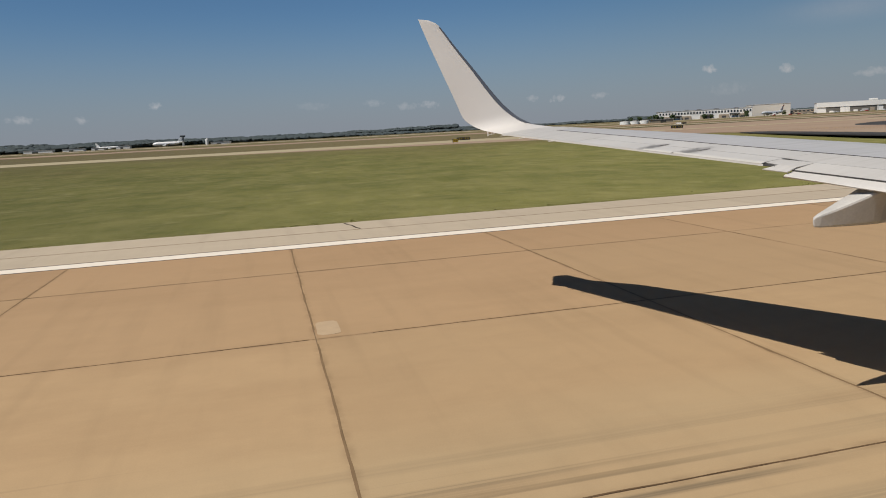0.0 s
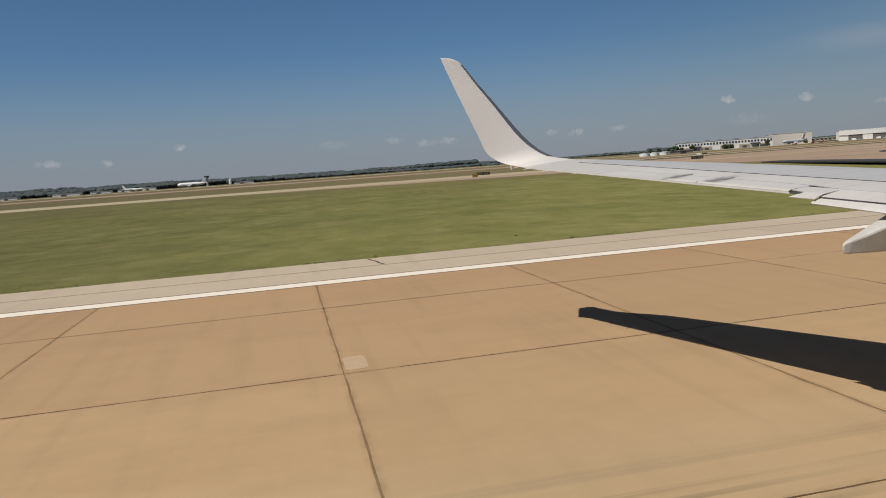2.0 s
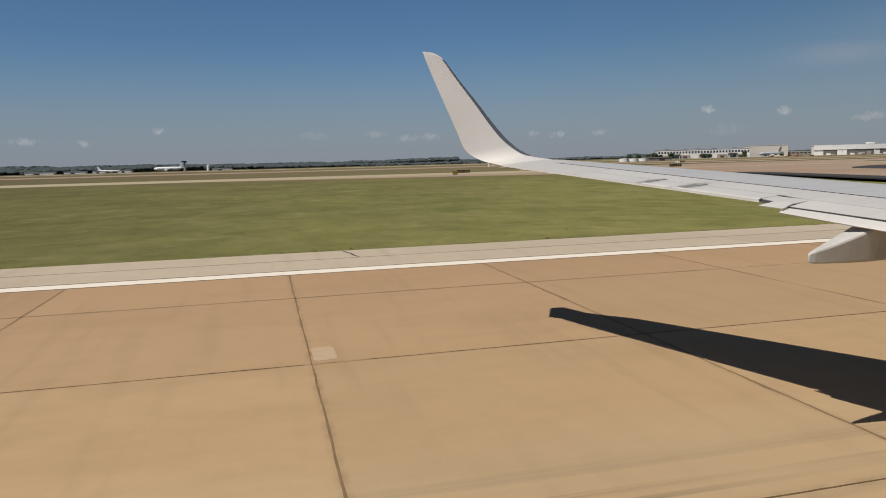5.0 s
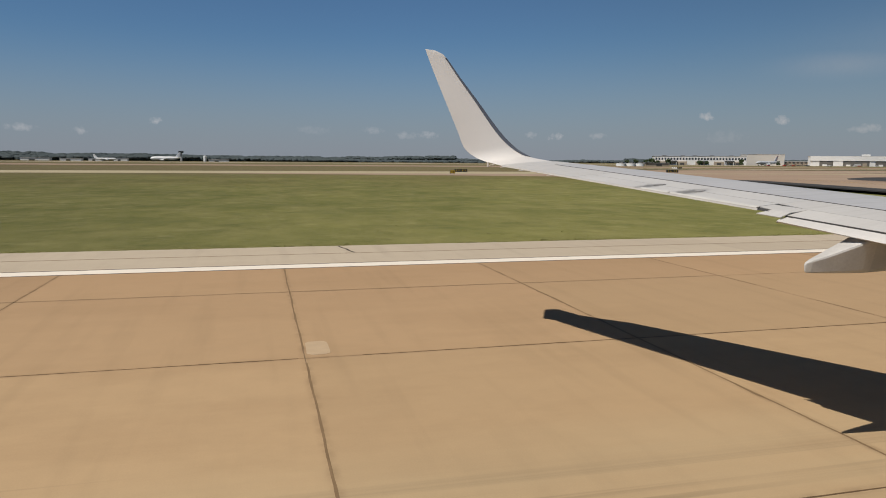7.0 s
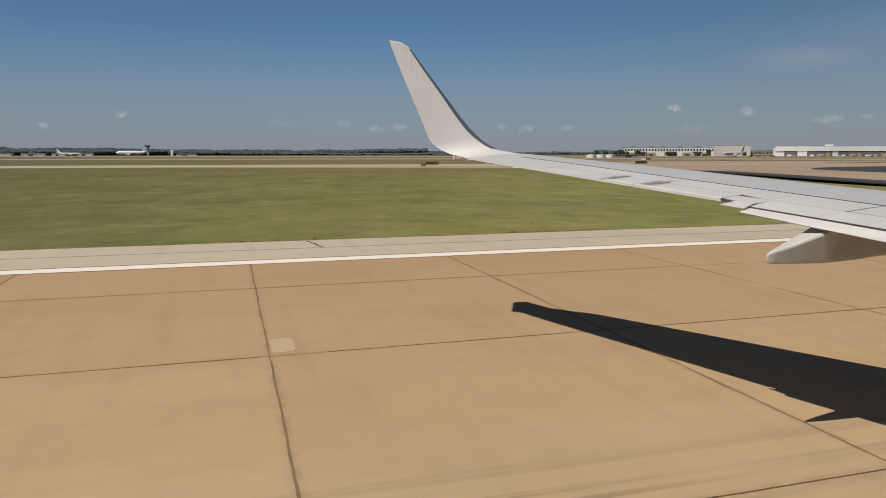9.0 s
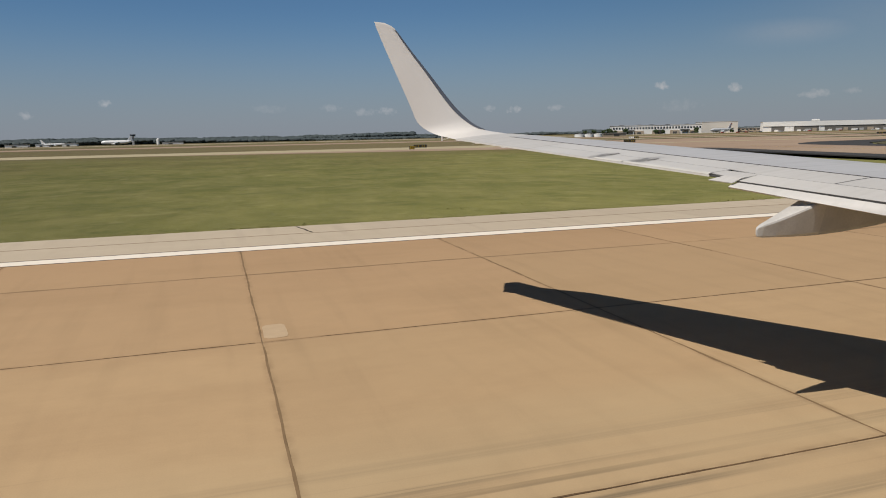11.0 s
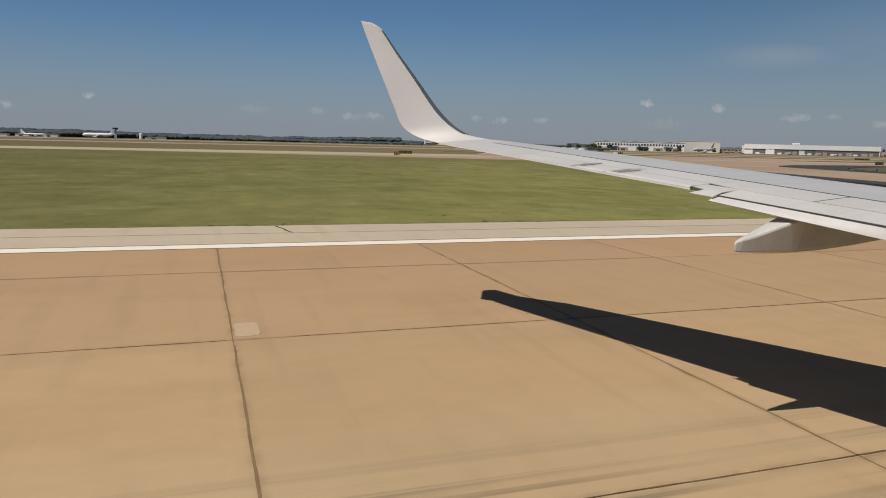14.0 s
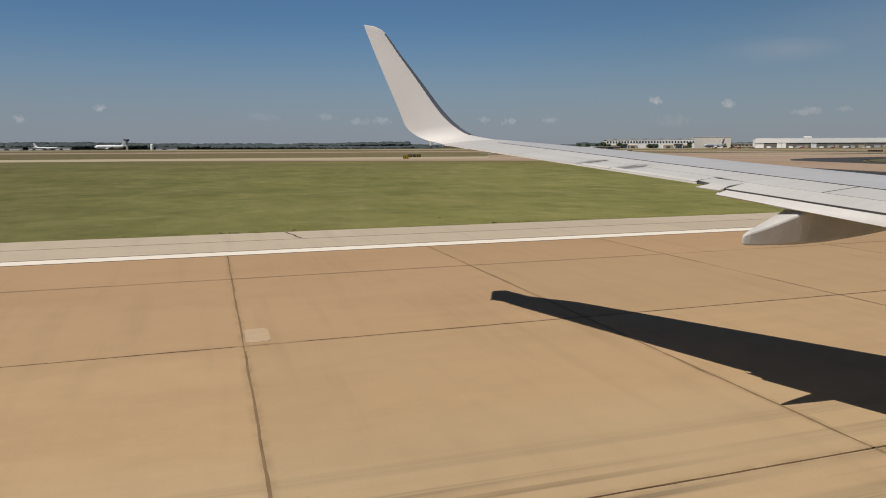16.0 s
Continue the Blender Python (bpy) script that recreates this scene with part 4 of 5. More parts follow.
# ---- distant buildings ----
def long_building(at, length, deep, high, label, n_win, wall, turn=0.0, band=0.0):
    """A long flat-roofed building with a row of upper windows and ground-floor doors."""
    b = tagged(empty("hangar_building", at, turn), label, "building")
    part("wall", box(0, length, 0, deep, -1, high, 0.05), wall, b)
    part("roof", box(-0.6, length + 0.6, -0.6, deep + 0.6, high, high + 0.7, 0.1), M_ROOF, b)
    if n_win:
        for i in range(n_win):
            x, half = length * (i + 0.5) / n_win, 0.29 * length / n_win
            part("window", box(x - half, x + half, -0.25, 0.2, high * 0.60, high * 0.84), M_WINDOW, b)
            part("pilaster", box(x + half, x + half + 0.8, -0.5, 0.1, high * 0.56, high * 0.90), wall, b)
        for i in range(5):
            x = length * (i + 0.5) / 5
            part("entrance", box(x - 7, x + 7, -4, 0.1, -1, high * 0.42, 0.1), M_WALL_T, b)
            # opening is a dark panel, its shade painted on
            part("entrance_opening", box(x - 3, x + 3, -4.2, -3.8, -1, high * 0.26), M_BAY, b)
    return b


h1 = long_building((603, 1002, 0), 136, 40, 13.2, "long white building with a row of dark windows", 30, M_WALL_W, -25)
for x in (12, 40, 58, 83, 112):
    part("rooftop_unit", box(x, x + 6, 6, 12, 13.9, 15.0, 0.1), M_WALL_D, h1)
for x in (20, 66, 104):
    part("canopy", box(x, x + 13, -7, -0.1, 4.6, 6.6, 0.1), M_BAY, h1, "dark entrance canopy")
    for d in (1, 12):
        part("canopy_post", box(x + d - 0.4, x + d + 0.4, -6.8, -6.0, -1, 4.6), M_WALL_W, h1)
part("end_block", box(136.2, 190, -1.0, 45, -1, 16.6, 0.1), M_WALL_B, h1, "taller beige windowless end block")
part("end_block_roof", box(135.8, 190.4, -1.4, 45.4, 16.6, 17.3, 0.1), M_ROOF, h1)
h2 = long_building((788, 883, 0), 196, 12, 14.0, "long white hangar with open shaded bays", 0, M_WALL_W, -25)
# bays are flat panels on the wall with interior shade as their colour
for x0, x1 in ((12.5, 31), (44.5, 80), (88, 194.5)):
    part("bay_opening", box(x0, x1, -0.3, 1, -1, 7.6), M_BAY_DEEP, h2, "dark panel painted as the shade of an open hangar bay")
    for i in range(int((x1 - x0) / 11)):
        x = x0 + 4 + i * 11
        part("parked_equipment", box(x, x + 5 + 3 * (i % 2), -3.5, -0.5, -0.2, 2.4 + 0.9 * (i % 3), 0.2), (M_WALL_W, M_WALL_G, M_WALL_T)[i % 3], h2)
for x in (31.5, 38, 80.5, 195):
    part("door_panel", box(x, x + 1.0 + 5 * (x < 40), -0.7, 0.1, -1, 7.6), M_WALL_W, h2)
part("fascia", box(-0.5, 196.5, -1.2, -0.1, 7.7, 14.2, 0.05), M_WALL_W, h2, "white fascia")
part("rooftop_plant", box(72, 82, 3, 10, 14.7, 17.2, 0.6), M_WALL_W, h2)
long_building((970, 802, 0), 55, 50, 12.0, "grey metal hangar annex with upper windows", 8, M_WALL_G, -25)
h4 = tagged(empty("terminal_building", (1064, 775, 0), -25), "dark grey hangar with a blue glass front", "building")
part("wall", box(0, 210, 20, 90, -1, 24, 0.1), M_WALL_D, h4)
part("roof", box(-1, 211, 19, 91, 24, 25.2, 0.2), M_ROOF, h4)
for i in range(10):
    part("glass_bay", box(4 + i * 9.2, 12.6 + i * 9.2, 8, 19.9, 1.5, 13.5, 0.05), M_BLUE_GLASS, h4, "blue curtain wall glass")
part("office_wing", box(98, 190, 4, 20, -1, 13, 0.1), M_WALL_W, h4, "white office wing")
for i in range(8):
    part("window", box(104 + i * 10, 108 + i * 10, 3.7, 4.3, 7, 9.4), M_WINDOW, h4)
long_building((779, 936, 0), 52, 20, 6.0, "low pale service building between hangars", 9, M_WALL_T, -25)
for i, (x, y, h) in enumerate(((572, 976, 8), (581, 974, 10), (590, 972, 7), (604, 966, 9), (641, 940, 7.5), (652, 938, 6), (692, 912, 9), (722, 905, 6), (745, 898, 7), (560, 984, 8), (548, 990, 7), (836, 866, 6))):
    tree((x, y, -0.1), h, 40 + i)

# airport buildings seen early in the shot, far back along the runway
for x, ln, hh in ((-1130, 70, 15), (-1040, 84, 19), (-905, 42, 20)):
    b = tagged(empty("airport_office", (x, 1345, 0)), "tan flat-roofed office building with dark window bands", "building")
    part("wall", box(0, ln, 0, 40, -1, hh, 0.1), M_WALL_T, b)
    part("roof", box(-0.8, ln + 0.8, -0.8, 41, hh, hh + 1.2, 0.1), M_ROOF, b)
    n = int(ln / 7)
    for f in range(2):
        for i in range(n):
            part("window", box(3 + i * 7, 7.4 + i * 7, -0.3, 0.2, 5 + f * 6, 8 + f * 6), M_WINDOW, b)
    part("porch", box(ln * 0.3, ln * 0.75, -9, -0.1, -1, 6.5, 0.1), M_WALL_T, b)
    # dark panel painted as shade under the porch
    part("porch_opening", box(ln * 0.34, ln * 0.71, -9.3, -8.9, -1, 4.6), M_BAY, b)


def water_tower(at):
    t = tagged(empty("water_tower", at), "white bulb-shaped water tower", "water tower")
    part("stem", cyl((0, 0, -1), 4.0, 2.6, 34, 20), M_CABINET, t)
    bm = bmesh.new()
    bmesh.ops.create_uvsphere(bm, u_segments=24, v_segments=14, radius=1.0)
    bmesh.ops.transform(bm, verts=bm.verts, matrix=Matrix.Translation((0, 0, 36)) @ Matrix.Diagonal((10, 10, 6, 1)))
    part("tank", bm, M_CABINET, t, smooth=True)
    return t


water_tower((-1090, 1480, 0))


def storage_tank(at):
    t = tagged(empty("storage_tank", at), "white round fuel storage tank", "tank", "fuel tanks")
    part("shell", cyl((0, 0, -0.5), 4.6, 4.6, 3.2, 28), M_CABINET, t)
    part("roof", cyl((0, 0, 2.7), 4.7, 0.8, 0.6, 28), M_ROOF, t)
    part("stair_rail", box(4.5, 5.1, -0.6, 0.6, -0.5, 3.4, 0.05), M_STEEL, t)
    return t


for i, (x, y) in enumerate(((338, 622), (348, 622), (358, 622))):
    storage_tank((x, y, 0))
shed = tagged(empty("service_shed", (366, 625, 0)), "low tan service shed beside the tanks", "building")
part("wall", box(0, 26, 0, 12, -0.5, 3, 0.05), M_WALL_T, shed)
part("roof", box(-0.5, 26.5, -0.5, 12.5, 3, 3.4, 0.05), M_ROOF, shed)
part("door", box(12, 18, -0.2, 0.1, -0.5, 2.4), M_BAY, shed)

tower = tagged(empty("control_tower", (-116, 1185, 0)), "small tower with a dark glass cab", "tower")
part("shaft", box(-1.5, 1.5, -1.5, 1.5, -1, 12.8, 0.1), M_WALL_G, tower)
part("cab", box(-3.6, 3.6, -3.6, 3.6, 12.8, 15.3, 0.3), M_WINDOW, tower)
part("roof", box(-4.0, 4.0, -4.0, 4.0, 15.3, 15.9, 0.1), M_WALL_D, tower)
mast = tagged(empty("silo", (-79, 1160, 0)), "slim white silo on the far side", "silo")
part("shell", cyl((0, 0, -1), 2.3, 2.3, 9, 20), M_CABINET, mast)
part("dome", cyl((0, 0, 8), 2.3, 0.5, 1.0, 20), M_CABINET, mast)
for x, y, ln, hh in ((-74, 1165, 30, 2.6), (-250, 1190, 18, 3.5), (-290, 1190, 30, 3.2), (-214, 1185, 20, 4), (-345, 1195, 40, 3.6), (-420, 1195, 26, 3.2)):
    b = tagged(empty("low_building", (x, y, 0)), "low white service building before the woods", "building", "service buildings")
    part("wall", box(0, ln, 0, 14, -1, hh, 0.05), M_WALL_W, b)
    part("roof", box(-0.5, ln + 0.5, -0.5, 14.5, hh, hh + 0.6, 0.05), M_ROOF, b)
    part("door", box(ln * 0.3, ln * 0.5, -0.25, 0.1, -1, hh * 0.6), M_BAY, b)


def jet(at, turn, length, label, tail, body=M_JET, girth=1.0):
    """A parked jet on its wheels, nose along its own x."""
    k = length / 38.0
    j = tagged(empty("parked_jet", at, turn), label, "aircraft", "parked aircraft")
    j.scale = (k, k, k)
    bm = bmesh.new()
    rings = []
    for x, r, z in ((19, 0.15, 3.3), (18.2, 0.9, 3.4), (16, 1.65, 3.55), (13, 1.88, 3.6), (-8, 1.88, 3.6), (-14, 1.3, 4.0), (-19, 0.3, 4.6)):
        rings.append([bm.verts.new((x, r * math.cos(a * math.pi / 9) * girth, z + (girth - 1) * 0.9 + r * math.sin(a * math.pi / 9) * girth)) for a in range(18)])
    for r, s in zip(rings, rings[1:]):
        for i in range(18):
            bm.faces.new((r[i], r[(i + 1) % 18], s[(i + 1) % 18], s[i]))
    bm.faces.new(rings[0])
    bm.faces.new(rings[-1])
    bmesh.ops.recalc_face_normals(bm, faces=bm.faces)
    part("fuselage", bm, body, j, smooth=True)
    for s in (-1, 1):
        part("wing", loft(bmesh.new(), [(Vector((4, s * 1.5, 2.6)), Vector((-3, s * 1.5, 2.6)), (0, 0, 1), 0.05, 0.04), (Vector((-4, s * 16, 4.0)), Vector((-5.6, s * 16, 4.0)), (0, 0, 1), 0.05, 0.04)], 8), M_JET_GREY, j)
        part("stabiliser", loft(bmesh.new(), [(Vector((-14, s * 0.8, 4.6)), Vector((-17.5, s * 0.8, 4.6)), (0, 0, 1), 0.05, 0.04), (Vector((-17, s * 6.5, 5.2)), Vector((-18.6, s * 6.5, 5.2)), (0, 0, 1), 0.05, 0.04)], 6), M_JET_GREY, j)
        part("engine", cyl((1.8, s * 5.0, 1.75), 0.95, 0.8, 4.0, 16, Euler((0, radians(90), 0)).to_matrix().to_4x4()), M_JET, j)
        part("wheel", cyl((-1.0, s * 2.6, 0.56), 0.56, 0.56, 0.5, 16, Euler((radians(90), 0, 0)).to_matrix().to_4x4()), M_TYRE, j)
        part("strut", cyl((-1.0, s * 2.4, 0.5), 0.14, 0.14, 2.2, 8), M_STEEL, j)
    part("nose_wheel", cyl((14, 0.2, 0.4), 0.4, 0.4, 0.4, 16, Euler((radians(90), 0, 0)).to_matrix().to_4x4()), M_TYRE, j)
    part("nose_strut", cyl((14, 0, 0.4), 0.1, 0.1, 2.0, 8), M_STEEL, j)
    part("fin", loft(bmesh.new(), [(Vector((-11.5, 0, 5.2)), Vector((-17.5, 0, 5.2)), (0, 1, 0), 0.05, 0.05), (Vector((-17.2, 0, 11.8)), Vector((-19.6, 0, 11.8)), (0, 1, 0), 0.05, 0.05)], 8), tail, j, "coloured tail fin")
    for i in range(22):
        for s in (-1, 1):
            part("cabin_window", box(-6.5 + i, -6.25 + i, s * 1.86 * girth - 0.05, s * 1.86 * girth + 0.05, 3.85 + (girth - 1), 4.2 + (girth - 1)), M_WINDOW, j)
    return j


jet((-135, 1150, 0.03), 180, 43, "large white parked jet before the far woods", M_JET_GREY, girth=1.35)
jet((-222, 1165, 0.03), 0, 32, "smaller white parked jet before the far woods", M_JET)
striped = jet((651, 806, 0.03), 195, 44, "silver jet with a striped tail taxiing near the hangars", M_JET, M_JET_GREY)
fin = next(o for o in striped.children if o.name.startswith("fin"))
for i, m in enumerate((M_TAIL_B, M_CAR_R, M_TAIL_B, M_CAR_R)):
    z = 6.3 + i * 1.35
    a = -12.3 - (z - 5.2) * 0.86
    part("stripe", box(a - 4.6 + i * 0.55, a, -0.34, 0.34, z, z + 0.55), m, fin, "coloured tail stripe")


def car(at, turn, paint, label):
    c = tagged(empty("parked_car", at, turn), label, "car", "cars by the hangars")
    bm = box(-2.2, 2.2, -0.9, 0.9, 0.35, 0.95, 0.12)
    add_box(bm, -1.2, 1.3, -0.8, 0.8, 0.9, 1.5, 0.15)
    part("body", bm, paint, c)
    part("glass", box(-1.05, 1.15, -0.83, 0.83, 1.02, 1.36, 0.05), M_WINDOW, c)
    for x in (-1.4, 1.4):
        for y in (-0.85, 0.85):
            part("wheel", cyl((x, y + 0.1, 0.33), 0.33, 0.33, 0.2, 14, Euler((radians(90), 0, 0)).to_matrix().to_4x4()), M_TYRE, c)
    return c


rng = random.Random(11)
for i in range(26):
    m, w = rng.choice(((M_CAR_W, "white"), (M_CAR_W, "white"), (M_CAR_D, "dark"), (M_CAR_R, "red")))
    car((640 + i * 15 + rng.uniform(-5, 5), 780 - i * 5 + rng.uniform(-20, 20), 0), rng.uniform(-10, 10), m, f"{w} car parked before the hangars")


# ---- airfield signs, lights, cabinets ----
def taxi_sign(at, turn, width, panels, label, high=1.0):
    """A low lit guidance sign on short legs; panels: materials from end to end."""
    s = tagged(empty("guidance_sign", at, turn), label, "sign", "airfield signs")
    part("base_slab", box(-width / 2 - 0.5, width / 2 + 0.5, -0.6, 0.6, -0.7, 0.03, 0.02), M_PAD, s)
    part("frame", box(-width / 2, width / 2, -0.16, 0.16, 0.25, 0.25 + high, 0.03), M_SIGN_FRAME, s)
    n = len(panels)
    for i, m in enumerate(panels):
        a = -width / 2 + 0.05 + i * (width - 0.1) / n
        b = a + (width - 0.1) / n - 0.03
        p = part("panel", box(a, b, -0.19, -0.14, 0.31, 0.19 + high, 0.005), m, s, "black panel" if m is M_SIGN_BLACK else "yellow panel")
        mark = M_SIGN_YELLOW if m is M_SIGN_BLACK else M_SIGN_BLACK
        for j in range(2):
            u = a + (b - a) * (0.3 + 0.4 * j)
            part("bar", box(u - 0.1, u + 0.1, -0.20, -0.185, 0.31 + 0.2 * high, 0.31 + 0.7 * high), mark, p)
    for x in (-width / 2 + 0.2, width / 2 - 0.2):
        part("leg", cyl((x, 0, -0.1), 0.035, 0.035, 0.4, 8), M_STEEL, s)
    return s


Y, K = M_SIGN_YELLOW, M_SIGN_BLACK
for at, turn, w, p, lab in (
    ((63, 45, -0.1), 62, 2.2, [Y], "yellow and black guidance sign on the grass"),
    ((68, 90, -0.5), 10, 3.6, [K, Y, Y], "black and yellow guidance sign on the grass"),
    ((140, 77, -0.5), -5, 4.6, [Y, Y, K], "yellow and black guidance sign on the grass"),
    ((137, 43, -0.1), 58, 2.4, [K], "black guidance sign edge-on to the runway"),
    ((142, 118, -0.5), 40, 2.0, [K], "small dark guidance sign on the grass"),
    ((68, 238, -0.05), 0, 4.6, [K, K], "long dark guidance sign beyond the grass"),
    ((56, 205, 0.02), 20, 1.8, [Y], "small brownish guidance sign by the far taxiway"),
    ((152, 240, -0.05), 0, 5.0, [K, K], "long dark guidance sign beyond the taxiway"),
    ((348, 299, 0.05), -20, 8.0, [K, K], "long dark guidance sign beyond the taxiway"),
    ((243, 379, 0.0), -15, 6.0, [M_CABINET, K], "white and black guidance sign beyond the apron"),
    ((221, 183, 0.0), 10, 4.6, [K, K], "dark guidance sign on the far grass"),
    ((-506, 49, -0.1), 60, 2.2, [Y], "yellow and black guidance sign on the grass"),
    ((-488, 150, -0.2), 10, 3.4, [K, Y], "black and yellow guidance sign on the grass"),
    ((-372, 110, -0.4), 10, 3.6, [K, Y, Y], "black and yellow guidance sign on the grass"),
    ((-291, 98, -0.5), -5, 4.6, [Y, Y, K], "yellow and black guidance sign on the grass"),
    ((-280, 47.5, -0.1), 58, 2.4, [K], "black guidance sign edge-on to the runway"),
    ((-380, 47, -0.1), 75, 2.2, [K], "black guidance sign seen nearly edge-on"),
):
    taxi_sign(at, turn, w, p, lab)

board = tagged(empty("distance_sign", (-149.5, 47.6, -0.1), -30), "black distance board with white numeral ten", "sign", "airfield signs")
part("base_slab", box(-1.3, 1.3, -0.6, 0.6, -0.2, 0.05, 0.02), M_PAD, board)
part("panel", box(-0.75, 0.75, -0.12, 0.12, 0.2, 1.55, 0.03), M_SIGN_BLACK, board)
txt = bpy.data.curves.new("numeral", "FONT")
txt.body, txt.size, txt.extrude, txt.align_x = "10", 1.35, 0.005, "CENTER"
tmp = bpy.data.objects.new("numeral", txt)
scene.collection.objects.link(tmp)
me = bpy.data.meshes.new_from_object(tmp.evaluated_get(bpy.context.evaluated_depsgraph_get()))
bpy.data.objects.remove(tmp)
me.materials.append(M_CABINET)
num = new("numeral", me)
num.parent = board
num.matrix_basis = pose(0, -0.13, 0.42, 90, 0, 0)


def cabinet(at, turn):
    c = tagged(empty("equipment_shelter", at, turn), "white metal equipment shelter on a bare concrete pad", "shelter", "equipment shelters")
    part("pad", box(-3.4, 3.4, -2.4, 2.4, -0.6, 0.06, 0.03), M_PAD, c)
    body = part("body", box(-1.2, 1.2, -1.0, 1.0, 0.06, 2.1, 0.03), M_CABINET, c)
    for x in (-0.59, 0.59):
        d = part("door", box(x - 0.55, x + 0.55, -1.04, -0.99, 0.16, 1.95, 0.01), M_CABINET, c)
        part("handle", box(x * 0.2 - 0.03, x * 0.2 + 0.03, -1.08, -1.03, 0.95, 1.15, 0.008), M_STEEL, d)
    part("roof", box(-1.3, 1.3, -1.1, 1.1, 2.1, 2.2, 0.03), M_CABINET, c)
    for x in (-0.9, 0.9):
        part("vent", box(x - 0.22, x + 0.22, -0.3, 0.3, 2.2, 2.42, 0.04), M_CABINET, c)
    return c


cabinet((150, 77, -0.5), 8)
cabinet((-254, 108, -0.5), 8)


def edge_light(at):
    e = tagged(empty("edge_light", at), "small runway edge light with amber lens", "runway light", "runway edge lights")
    part("base_plate", cyl((0, 0, -0.01), 0.15, 0.13, 0.03, 14), M_STEEL, e)
    part("stem", cyl((0, 0, 0.02), 0.022, 0.022, 0.24, 8), M_SIGN_FRAME, e)
    part("lens", cyl((0, 0, 0.26), 0.065, 0.045, 0.13, 12), M_GLASS_Y, e)
    return e


first = edge_light((64, 32.3, 0))
for at in ((84, 41, 0.01), (76, 33.0, 0.01), (113, 40, 0.01), (122, 32, 0.01), (129, 31.0, 0.01), (-165, 31.1, 0), (-226, 31.1, 0), (-295, 36.9, 0.01), (-361, 36, 0.01), (-374, 33.1, 0), (-503, 33.5, 0), (-545, 31.5, 0), (-104, 31.1, 0), (-43, 31.2, 0), (190, 31.1, 0), (251, 31.1, 0)):
    copy_thing(first, pose(*at))


def inset_light(at):
    e = tagged(empty("inset_light", at), "flush round metal light set in the runway", "runway light", "touchdown zone lights")
    part("ring", cyl((0, 0, -0.01), 0.26, 0.25, 0.016, 24), M_STEEL, e)
    part("lens_block", box(-0.12, 0.12, -0.07, 0.07, 0.004, 0.022, 0.006), M_SIGN_FRAME, e)
    return e


first = None
for x in (-527.1, -293.2, -233.4, -172.5, -415.0):
    for y in (10.45, 12.0, 13.55):
        if first is None:
            first = inset_light((x, y, 0))
        else:
            copy_thing(first, pose(x, y, 0))

# repairs and blemishes on the pavement
def patch(x, y, w, d, label, mat):
    bm = bmesh.new()
    rr = random.Random(int(x * 10))
    pts = []
    for i in range(20):
        a = i * math.pi / 10
        cx_, sy_ = math.cos(a), math.sin(a)
        q = 1 + rr.uniform(-0.05, 0.05)
        pts.append((x + w / 2 * q * math.copysign(abs(cx_) ** 0.35, cx_), y + d / 2 * q * math.copysign(abs(sy_) ** 0.35, sy_)))
    return tagged(obj("repair_patch", polygon(pts, 0.004, 0.05), mat), label, "repair patch", kind="structure")


patch(1.06, 15.2, 0.50, 1.1, "pale square mortar patch beside a joint", M_PATCH)
patch(-61.5, 14.0, 0.9, 0.9, "pale square mortar patch beside a joint", M_PATCH)
cover = tagged(empty("manhole_cover", (-180.4, 32.4, 0)), "round metal manhole cover in the shoulder", "manhole cover")
part("ring", cyl((0, 0, -0.02), 0.65, 0.65, 0.03, 28), M_SEALANT, cover)
part("lid", cyl((0, 0, -0.02), 0.56, 0.56, 0.036, 28), M_PAD, cover)


def crack(points, width, label):
    return tagged(obj("tar_seal", ribbon(points, width, 0.0045), M_TAR), label, "tar seal", kind="structure")


crack([(3.5, 33.5), (3.6, 32.9), (3.75, 32.4), (3.8, 31.7), (3.95, 31.1)], 0.09, "short black tar-sealed crack in the shoulder")
crack([(-192.5, 34.0), (-192.2, 33.2), (-192.7, 32.7), (-192.6, 31.9)], 0.13, "black tar-sealed crack in the shoulder")
crack([(-191.7, 34.1), (-191.3, 33.3), (-191.8, 32.5), (-191.7, 31.9)], 0.13, "black tar-sealed crack in the shoulder")

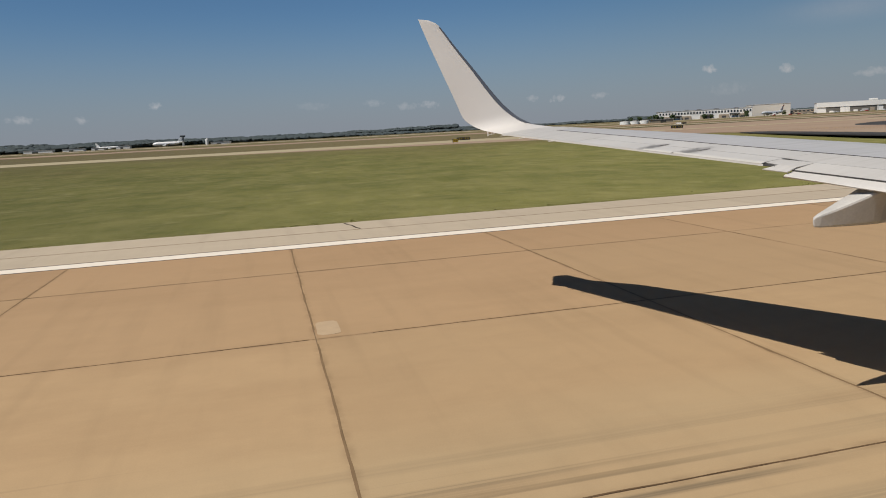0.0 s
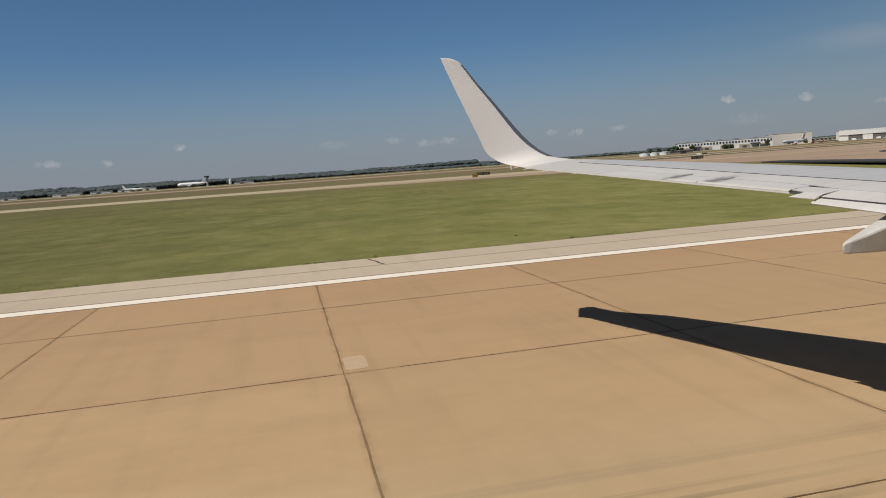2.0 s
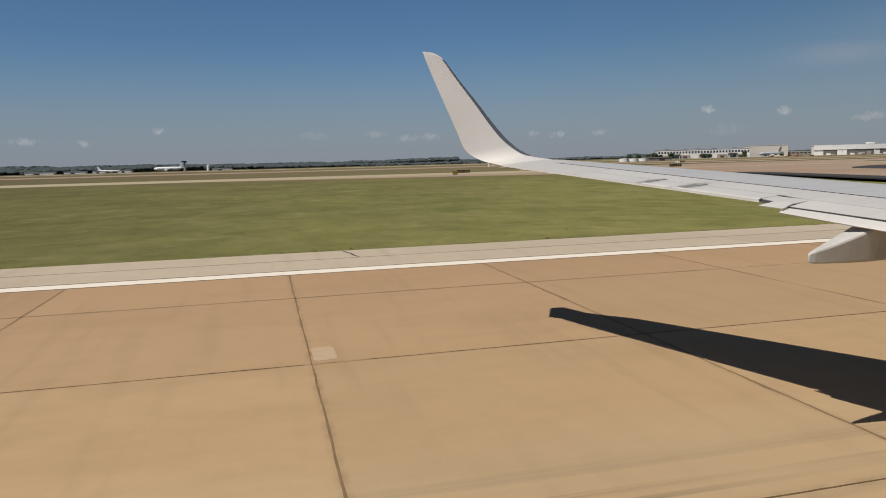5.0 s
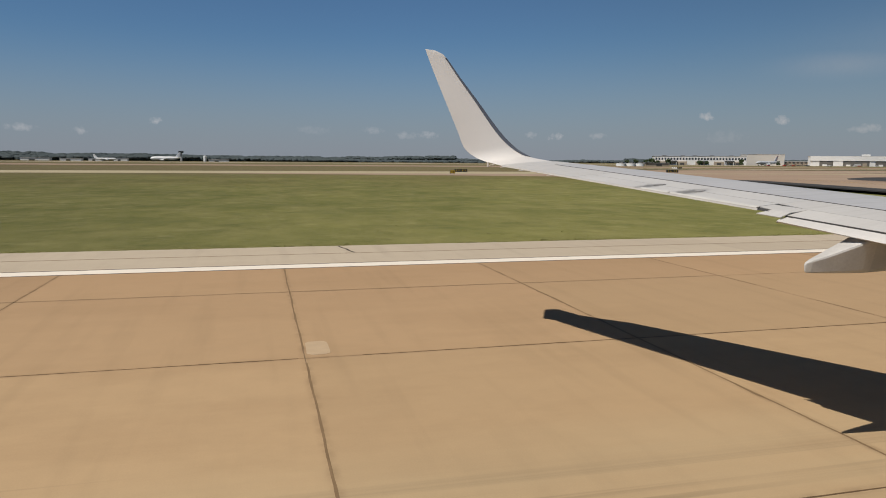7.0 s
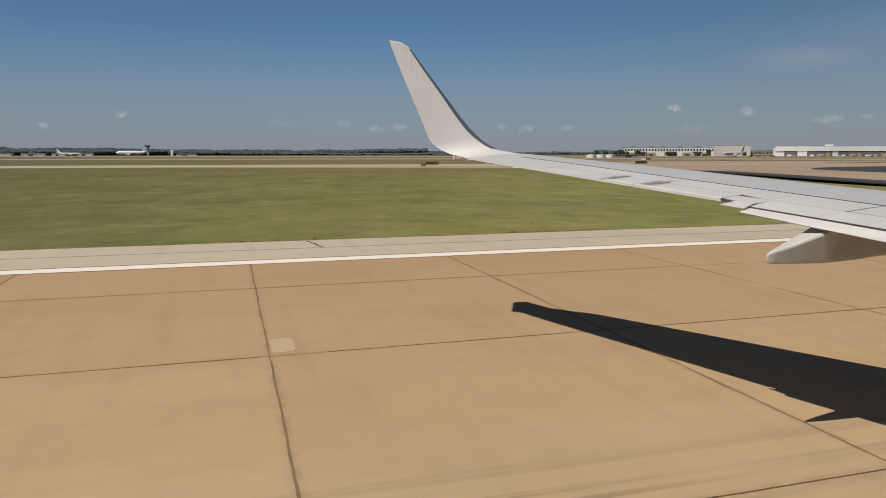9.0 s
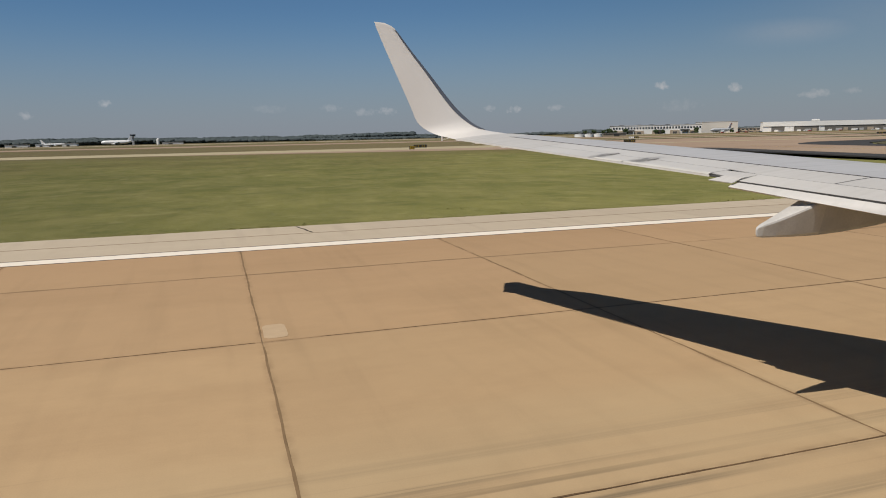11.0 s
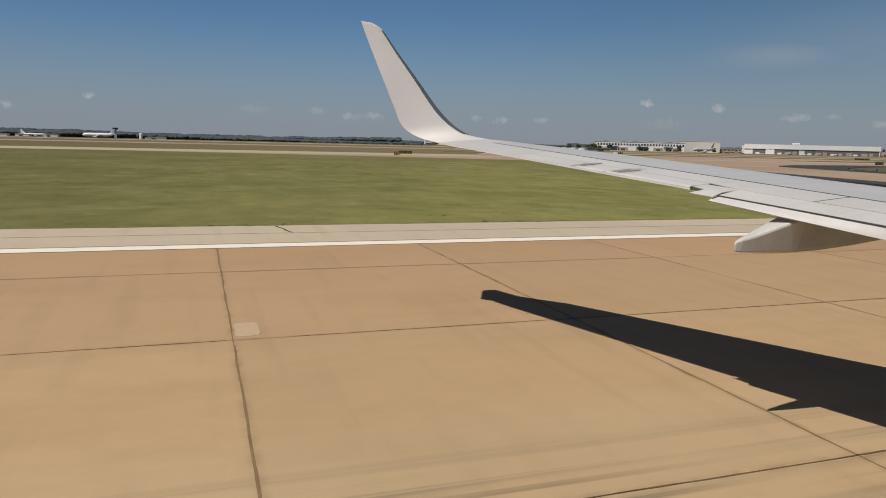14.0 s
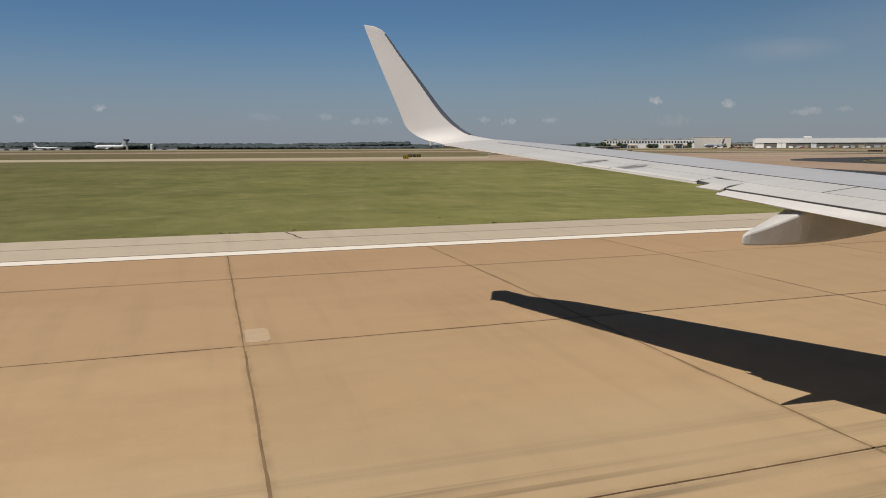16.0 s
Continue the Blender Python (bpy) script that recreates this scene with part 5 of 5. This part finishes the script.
# ---- grass tufts at the pavement edge and over the field ----
rng = np.random.default_rng(3)
n_edge, n_field = 6000, 40
px = np.concatenate([rng.uniform(-22, 66, n_edge), rng.uniform(-25, 70, n_field)])
py = np.concatenate([33.55 + rng.gamma(1.2, 0.22, n_edge), 34.2 + 12 * rng.random(n_field) ** 1.5])
hh = np.concatenate([rng.uniform(0.02, 0.055, n_edge), rng.uniform(0.04, 0.09, n_field)]) * (0.6 + 0.9 * (np.sin(px * 0.7) * np.sin(py * 1.3 + px * 0.23) > 0.2))
tv, tf = [], []
for x, y, h in zip(px, py, hh):
    z = ground_height(x, y) if y > 40 else -0.05
    for j in range(4):
        a, l = rng.uniform(0, 6.28), rng.uniform(0.02, 0.12)
        w = rng.uniform(0.012, 0.03)
        bx, by = x + rng.uniform(-0.1, 0.1), y + rng.uniform(-0.06, 0.06)
        b = len(tv)
        tv += [(bx - w, by, z), (bx + w, by, z), (bx + l * math.cos(a), by + l * math.sin(a), z + h * rng.uniform(0.7, 1.2))]
        tf.append((b, b + 1, b + 2))
me = bpy.data.meshes.new("grass_tufts")
me.from_pydata(tv, [], tf)
me.materials.append(M_BLADE)
tagged(new("grass_tufts", me), "short uneven grass tufts along the pavement edge", "grass", kind="stuff")

# ---- concrete slabs ----
SHARED = {}
far_v, far_f = [], []
for r in range(len(SLAB_ROWS) - 1):
    y0, w = SLAB_ROWS[r], SLAB_ROWS[r + 1] - SLAB_ROWS[r]
    for i in range(-118, 118):
        x0 = JOINT_X + i * SLAB
        if -40 < x0 < 100 and r >= 4 and y0 < 23:
            if r not in SHARED:
                SHARED[r] = slab_mesh(SLAB, w)
            s = new("concrete_slab", SHARED[r])
            s.parent = runway
            s.location = (x0, y0, random.uniform(-0.002, 0.0))
        else:
            b = len(far_v)
            e = 0.026
            far_v += [(x0 + e, y0 + e, 0), (x0 + SLAB - e, y0 + e, 0), (x0 + SLAB - e, y0 + w - e, 0), (x0 + e, y0 + w - e, 0)]
            far_v += [(x, y, -0.05) for x, y, _ in far_v[b:b + 4]]
            far_f += [(b, b + 1, b + 2, b + 3)] + [(b + j, b + 4 + j, b + 4 + (j + 1) % 4, b + (j + 1) % 4) for j in range(4)]
me = bpy.data.meshes.new("distant_slabs")
me.from_pydata(far_v, [], far_f)
me.materials.append(M_SLAB)
rest = new("distant_slabs", me)
rest.parent = runway
tagged(rest, "tan concrete slabs farther along", kind="stuff")
